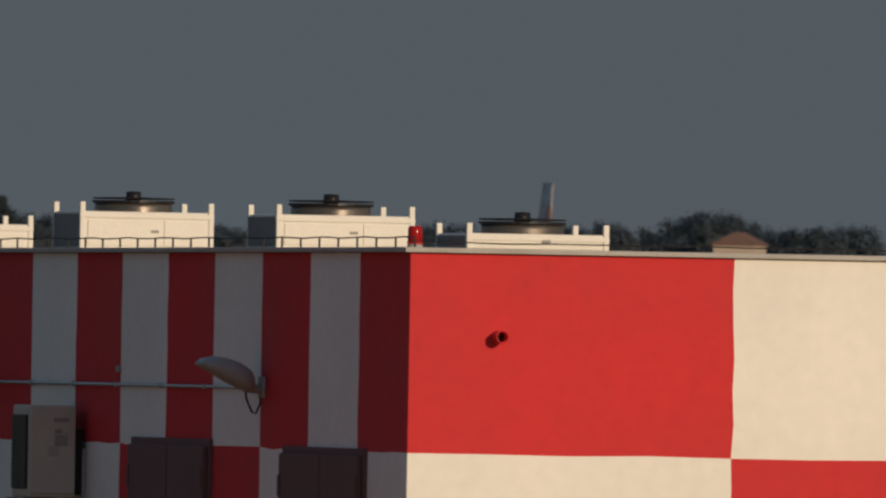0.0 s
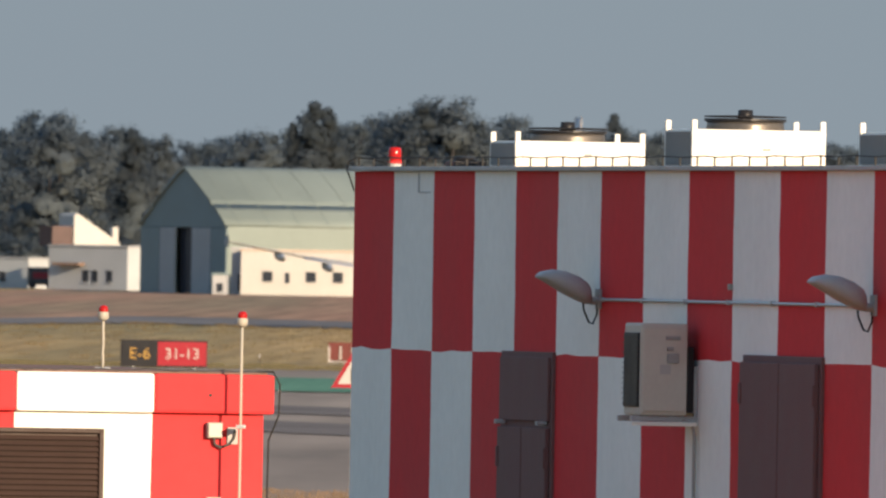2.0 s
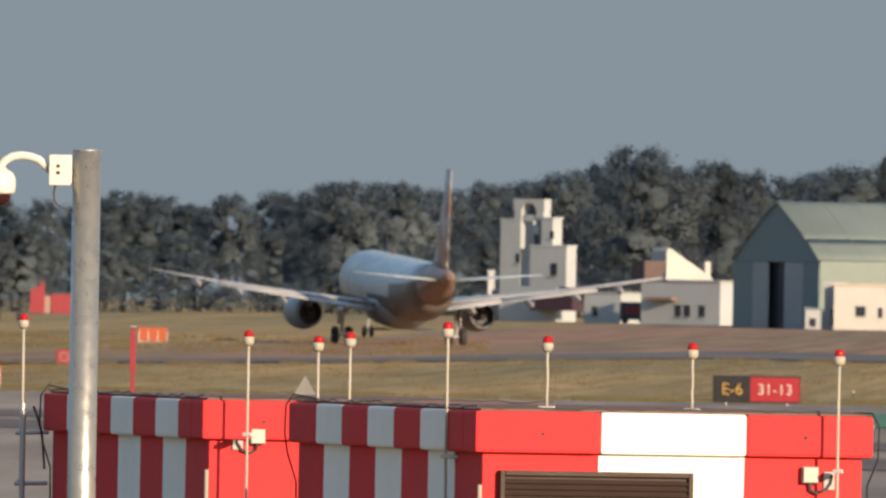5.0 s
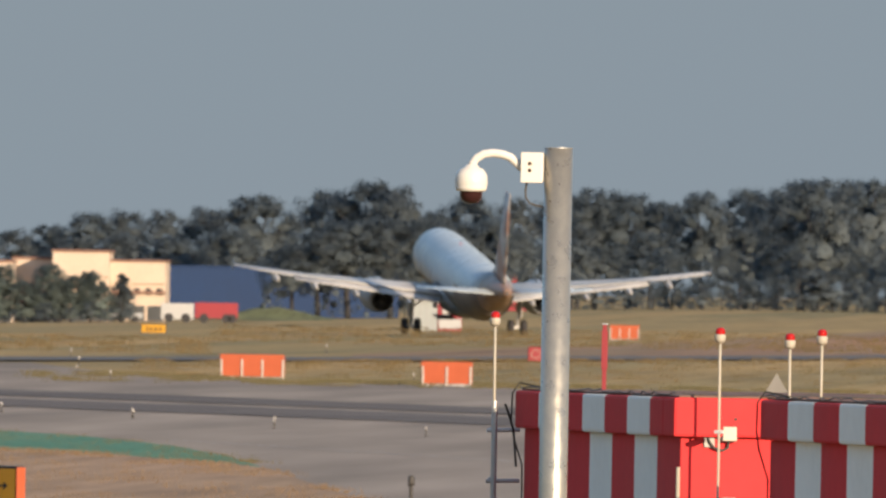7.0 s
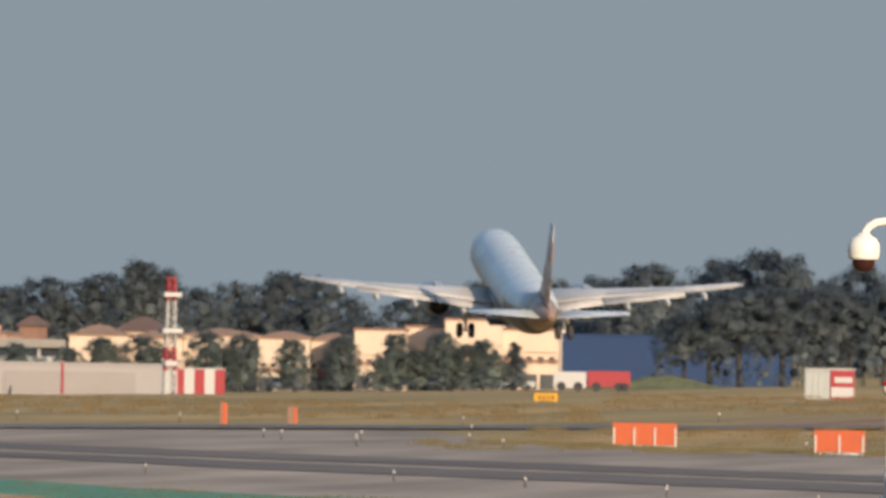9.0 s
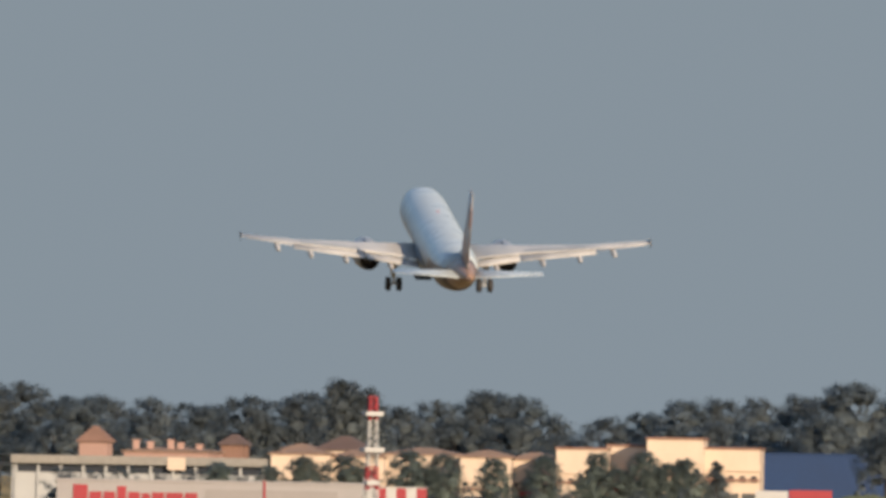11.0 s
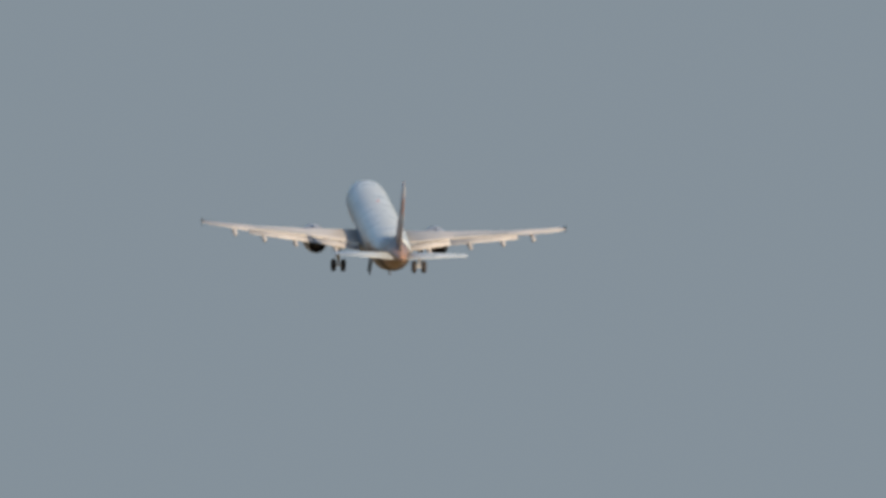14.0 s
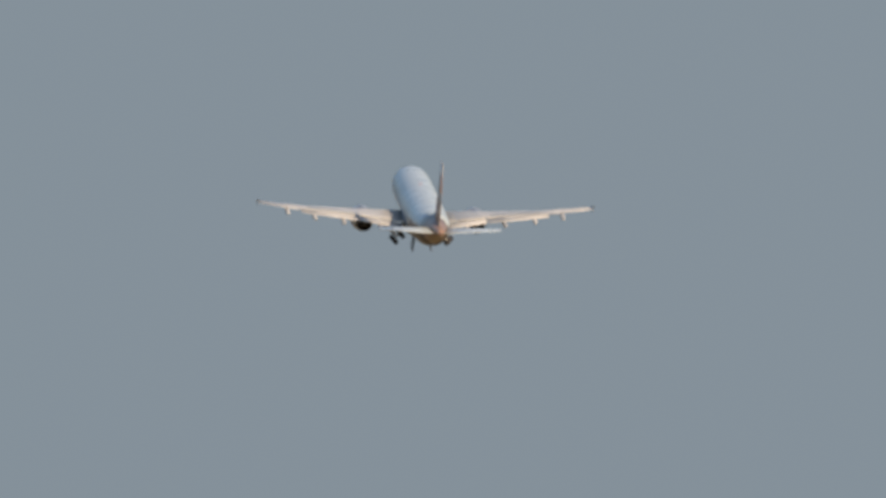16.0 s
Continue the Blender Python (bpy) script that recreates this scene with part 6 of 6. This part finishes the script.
part("door", boxed(-0.5, 0.35, 0.4, 3.2, 0, 2.3, 0.03), "pink", kiosk, "dull pink door bay")
part("roof", boxed(0.3, 3.4, 0.1, 3.6, 2.503, 2.7, 0.03), "roof_dark", kiosk)
part("cap", boxed(-2.5, -0.4, -0.1, 3.6, 4.603, 4.75, 0.03), "far_red", kiosk)
bk = bmesh.new()  # low green bank before the blue shed
bank_rows = []
for i in range(25):
    x = -10 + 20 * i / 24
    bank_rows.append([bk.verts.new((x, y, max(-0.1, 1.35 * math.exp(-(x / 5.2) ** 2 - (y / 7.0) ** 2) * (1 + 0.15 * math.sin(x * 2.3 + y)) - 0.06))) for y in range(-16, 17, 2)])
for p_, q_ in zip(bank_rows, bank_rows[1:]):
    for k in range(len(p_) - 1):
        bk.faces.new((p_[k], q_[k], q_[k + 1], p_[k + 1]))
bank = tagged(part("grass_bank", bk, "bank_grass", None, "", True), "low green grassy bank before the blue shed", "ground", "", "structure")
bank.location = (-143.6, 2140, ground_z(-143.6, 2140))
LR = (-140.175, 1982.042, -1.102)
u = 1980.0 / 35930
lorry = thing("lorry", "parked lorry with white box and red trailer", "lorry", (LR[0], LR[1], ground_z(LR[0], LR[1])), facing(*LR[:2]))
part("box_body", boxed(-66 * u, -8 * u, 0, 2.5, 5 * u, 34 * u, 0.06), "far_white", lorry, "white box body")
part("trailer", boxed(-6 * u, 70 * u, 0, 2.5, 8 * u, 36 * u, 0.06), "far_red", lorry, "red trailer")
for q in (-52, -22, 10, 50, 60):
    part("wheel", rod(bmesh.new(), (q * u, -0.05, 0.45), (q * u, 0.4, 0.45), 0.45, n=16), "tyre", lorry)
HT = (-92.202, 1564.281, -0.241)
u = 1560.0 / 35930
hut = thing("field_hut", "small grey and red-white field hut", "hut", (HT[0], HT[1], ground_z(HT[0], HT[1])), facing(*HT[:2]))
part("wall", boxed(-43 * u, 2 * u, 0, 3, 0, 52 * u, 0.03), "hangar_door", hut, "grey panelled side")
for i in range(4):
    part("rib", boxed((-40 + i * 11) * u, (-38 + i * 11) * u, -0.06, -0.003, 0.1, 50 * u), "far_grey", hut)
part("front", boxed(2.2 * u, 45 * u, -0.1, 2.9, 0, 52 * u, 0.03), "far_red", hut, "red front")
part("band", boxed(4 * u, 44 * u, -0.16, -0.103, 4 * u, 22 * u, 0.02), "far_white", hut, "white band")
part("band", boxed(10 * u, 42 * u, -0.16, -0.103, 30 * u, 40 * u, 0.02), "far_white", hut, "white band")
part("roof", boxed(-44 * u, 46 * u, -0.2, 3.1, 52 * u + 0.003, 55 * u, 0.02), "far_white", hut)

def parked_car(at, col, label):
    e = thing("parked_car", label, "car", (at[0], at[1], ground_z(at[0], at[1])), facing(*at) + 6, "parked cars")
    part("body", boxed(-2.0, 2.0, 0, 1.7, 0.35, 0.95, 0.12), col, e)
    part("cabin", loft(bmesh.new(), [[(-1.4, 0.1, 0.95), (1.1, 0.1, 0.95), (1.1, 1.6, 0.95), (-1.4, 1.6, 0.95)], [(-0.9, 0.25, 1.45), (0.5, 0.25, 1.45), (0.5, 1.45, 1.45), (-0.9, 1.45, 1.45)]]), "window_dark", e, "dark glazed cabin")
    part("roof", boxed(-0.9, 0.5, 0.25, 1.45, 1.452, 1.49, 0.02), col, e)
    for x in (-1.25, 1.25):
        for y in (0.08, 1.5):
            part("wheel", rod(bmesh.new(), (x, y - 0.1, 0.32), (x, y + 0.1, 0.32), 0.32, n=16), "tyre", e)
    return e


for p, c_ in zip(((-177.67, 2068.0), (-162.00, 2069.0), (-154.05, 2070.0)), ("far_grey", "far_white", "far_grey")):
    parked_car(p, c_, "pale parked car before the shops")

# roadside trees before the shops
for x_, y_, h_, st_, w_ in (
    (-219.6, 2055.2, 2.3, 'bush', 1.5), (-216.4, 2055.2, 2.0, 'bush', 1.3), (-213.2, 2055.2, 2.5, 'bush', 1.2), (-209.8, 2055.2, 1.9, 'bush', 1.3), (-206.6, 2055.2, 2.2, 'bush', 1.2), (-201.4, 2055.2, 1.8, 'bush', 1.2),
    (-203.96, 2055.2, 2.84, 'round', 1.5), (-198.81, 2055.6, 2.48, 'round', 1.4), (-195.12, 2055.9, 3.52, 'round', 1.7),
    (-190.73, 2056.3, 3.76, 'round', 1.8), (-189.0, 2057.3, 2.6, 'round', 1.5), (-184.29, 2056.8, 4.45, 'round', 1.4), (-182.7, 2056.4, 2.7, 'round', 1.6),
    (-180.86, 2057.1, 4.11, 'round', 1.4), (-178.5, 2057.4, 1.0, 'bush', 0.9), (-175.72, 2057.6, 3.74, 'round', 1.4),
    (-174.1, 2057.0, 1.0, 'bush', 0.8), (-171.16, 2057.9, 4.11, 'round', 1.4), (-169.2, 2057.0, 1.3, 'bush', 0.8),
    (-166.84, 2058.3, 1.89, 'round', 1.8), (-165.17, 2058.5, 4.5, 'round', 1.3), (-163.14, 2058.0, 2.82, 'round', 1.8),
    (-160.89, 2058.8, 4.69, 'round', 1.4), (-159.6, 2058.2, 3.1, 'round', 1.6), (-158.59, 2059.0, 3.47, 'round', 1.5),
    (-156.6, 2059.2, 3.96, 'round', 1.4), (-155.6, 2058.4, 2.5, 'round', 1.6), (-153.45, 2059.5, 3.67, 'cypress', 2.6),
    (-145.6, 2202.3, 6.8, 'pine', 1.3), (-142.8, 2202.3, 8.7, 'pine', 1.3), (-139.58, 2202.6, 10.1, 'pine', 1.25), (-135.0, 2202.9, 10.4, 'pine', 1.25),
    (-131.33, 2203.1, 10.2, 'pine', 1.2), (-127.67, 2203.3, 10.0, 'pine', 1.2), (-124.0, 2203.3, 10.4, 'pine', 1.2),
    (-141.3, 2196.0, 4.6, 'bush', 0.9), (-137.2, 2196.0, 5.4, 'bush', 0.9), (-133.0, 2196.0, 5.8, 'bush', 0.9), (-129.6, 2196.0, 5.2, 'bush', 0.9), (-125.8, 2196.0, 5.8, 'bush', 0.9),
    (-147.6, 2196.0, 3.4, 'bush', 0.9),
):
    tree(st_, x_, y_, h_, w_, 0, "low dark green bush by the roadside" if st_ == "bush" else "dark umbrella pine before the blue shed" if st_ == "pine" else "dark roadside tree before the far buildings")

hedge_rng = random.Random(21)
hx = -186.0
while hx < -153.5:  # uneven low hedge along the road
    tree("bush", hx, 2050 + hedge_rng.uniform(-2, 2), hedge_rng.uniform(-0.5, 1.1), hedge_rng.uniform(1.2, 2.2), 0, "low dark green hedge bush along the road")
    hx += hedge_rng.uniform(1.2, 3.4)

# ---------------------------------------------------------------- what moves
FLIGHT = [
    (0.0, 24.20, 983.00, 0.00, 0.0),
    (0.5, 18.05, 1015.00, 0.00, 0.0),
    (1.0, 11.28, 1062.00, 0.00, 0.0),
    (2.0, -3.40, 1157.00, 0.00, 0.0),
    (2.5, -10.60, 1205.00, 0.00, 0.0),
    (3.0, -18.00, 1244.00, 0.00, 0.0),
    (3.5, -25.52, 1269.26, 0.00, 0.0),
    (4.5, -41.90, 1314.32, 0.00, 0.9),
    (6.0, -66.46, 1387.62, 0.00, 4.6),
    (6.5, -74.33, 1413.57, 0.00, 5.8),
    (7.0, -82.91, 1440.28, 0.01, 7.0),
    (7.5, -90.86, 1467.75, 0.35, 7.6),
    (8.0, -99.34, 1495.98, 1.21, 8.3),
    (8.5, -107.35, 1524.97, 2.46, 9.7),
    (9.0, -115.77, 1554.72, 4.19, 11.0),
    (9.5, -123.89, 1585.23, 6.48, 11.8),
    (10.0, -132.43, 1616.50, 9.49, 12.5),
    (10.2, -135.74, 1629.22, 10.66, 12.5),
    (11.0, -148.49, 1681.32, 17.55, 12.8),
    (12.3, -170.41, 1770.13, 28.79, 13.4),
    (12.5, -174.54, 1784.25, 30.30, 13.4),
    (13.0, -185.00, 1820.08, 35.02, 13.3),
    (13.5, -195.70, 1856.67, 39.82, 13.2),
    (14.0, -206.61, 1894.02, 44.61, 13.3),
    (14.5, -217.74, 1932.12, 49.41, 13.2),
    (15.0, -229.10, 1970.99, 54.44, 13.0),
    (15.5, -240.68, 2010.62, 59.47, 13.0),
    (16.0, -252.48, 2051.01, 64.50, 12.8),
]


def motions():
    walk(airliner, [(t, pose(x, y, z, pitch, 0, 11.4 + 0.09 * max(0, t - 3))) for t, x, y, z, pitch in FLIGHT])
    for leg, s in zip(gear_legs[:2], (1, -1)):
        rows = []
        for t, fold, drop in ((0, 0, 0), (5.0, 0, 0), (7.0, 0, 0.3), (14.4, 0, 0.3), (15.0, 14, 0.3), (15.5, 28, 0.25), (16.0, 42, 0.2)):
            rows.append((t, pose(s * 3.8, 0, 2.6 - drop, 0, s * fold, 0)))
        walk(leg, rows)
    for door, s in zip(bay_doors, (1, -1)):
        walk(door, [(t, pose(s * 0.8, -0.4, 1.05, 0, s * swing, 0)) for t, swing in ((0, 0), (12.0, 0), (12.6, 70), (13.0, 82), (16.0, 82))])
    walk(gear_legs[2], [(t, pose(0, 12.6, 2.0, fold, 0, 0)) for t, fold in ((0, 0), (13.4, 0), (14.5, 35), (15.5, 70), (16.0, 85))])


motions()
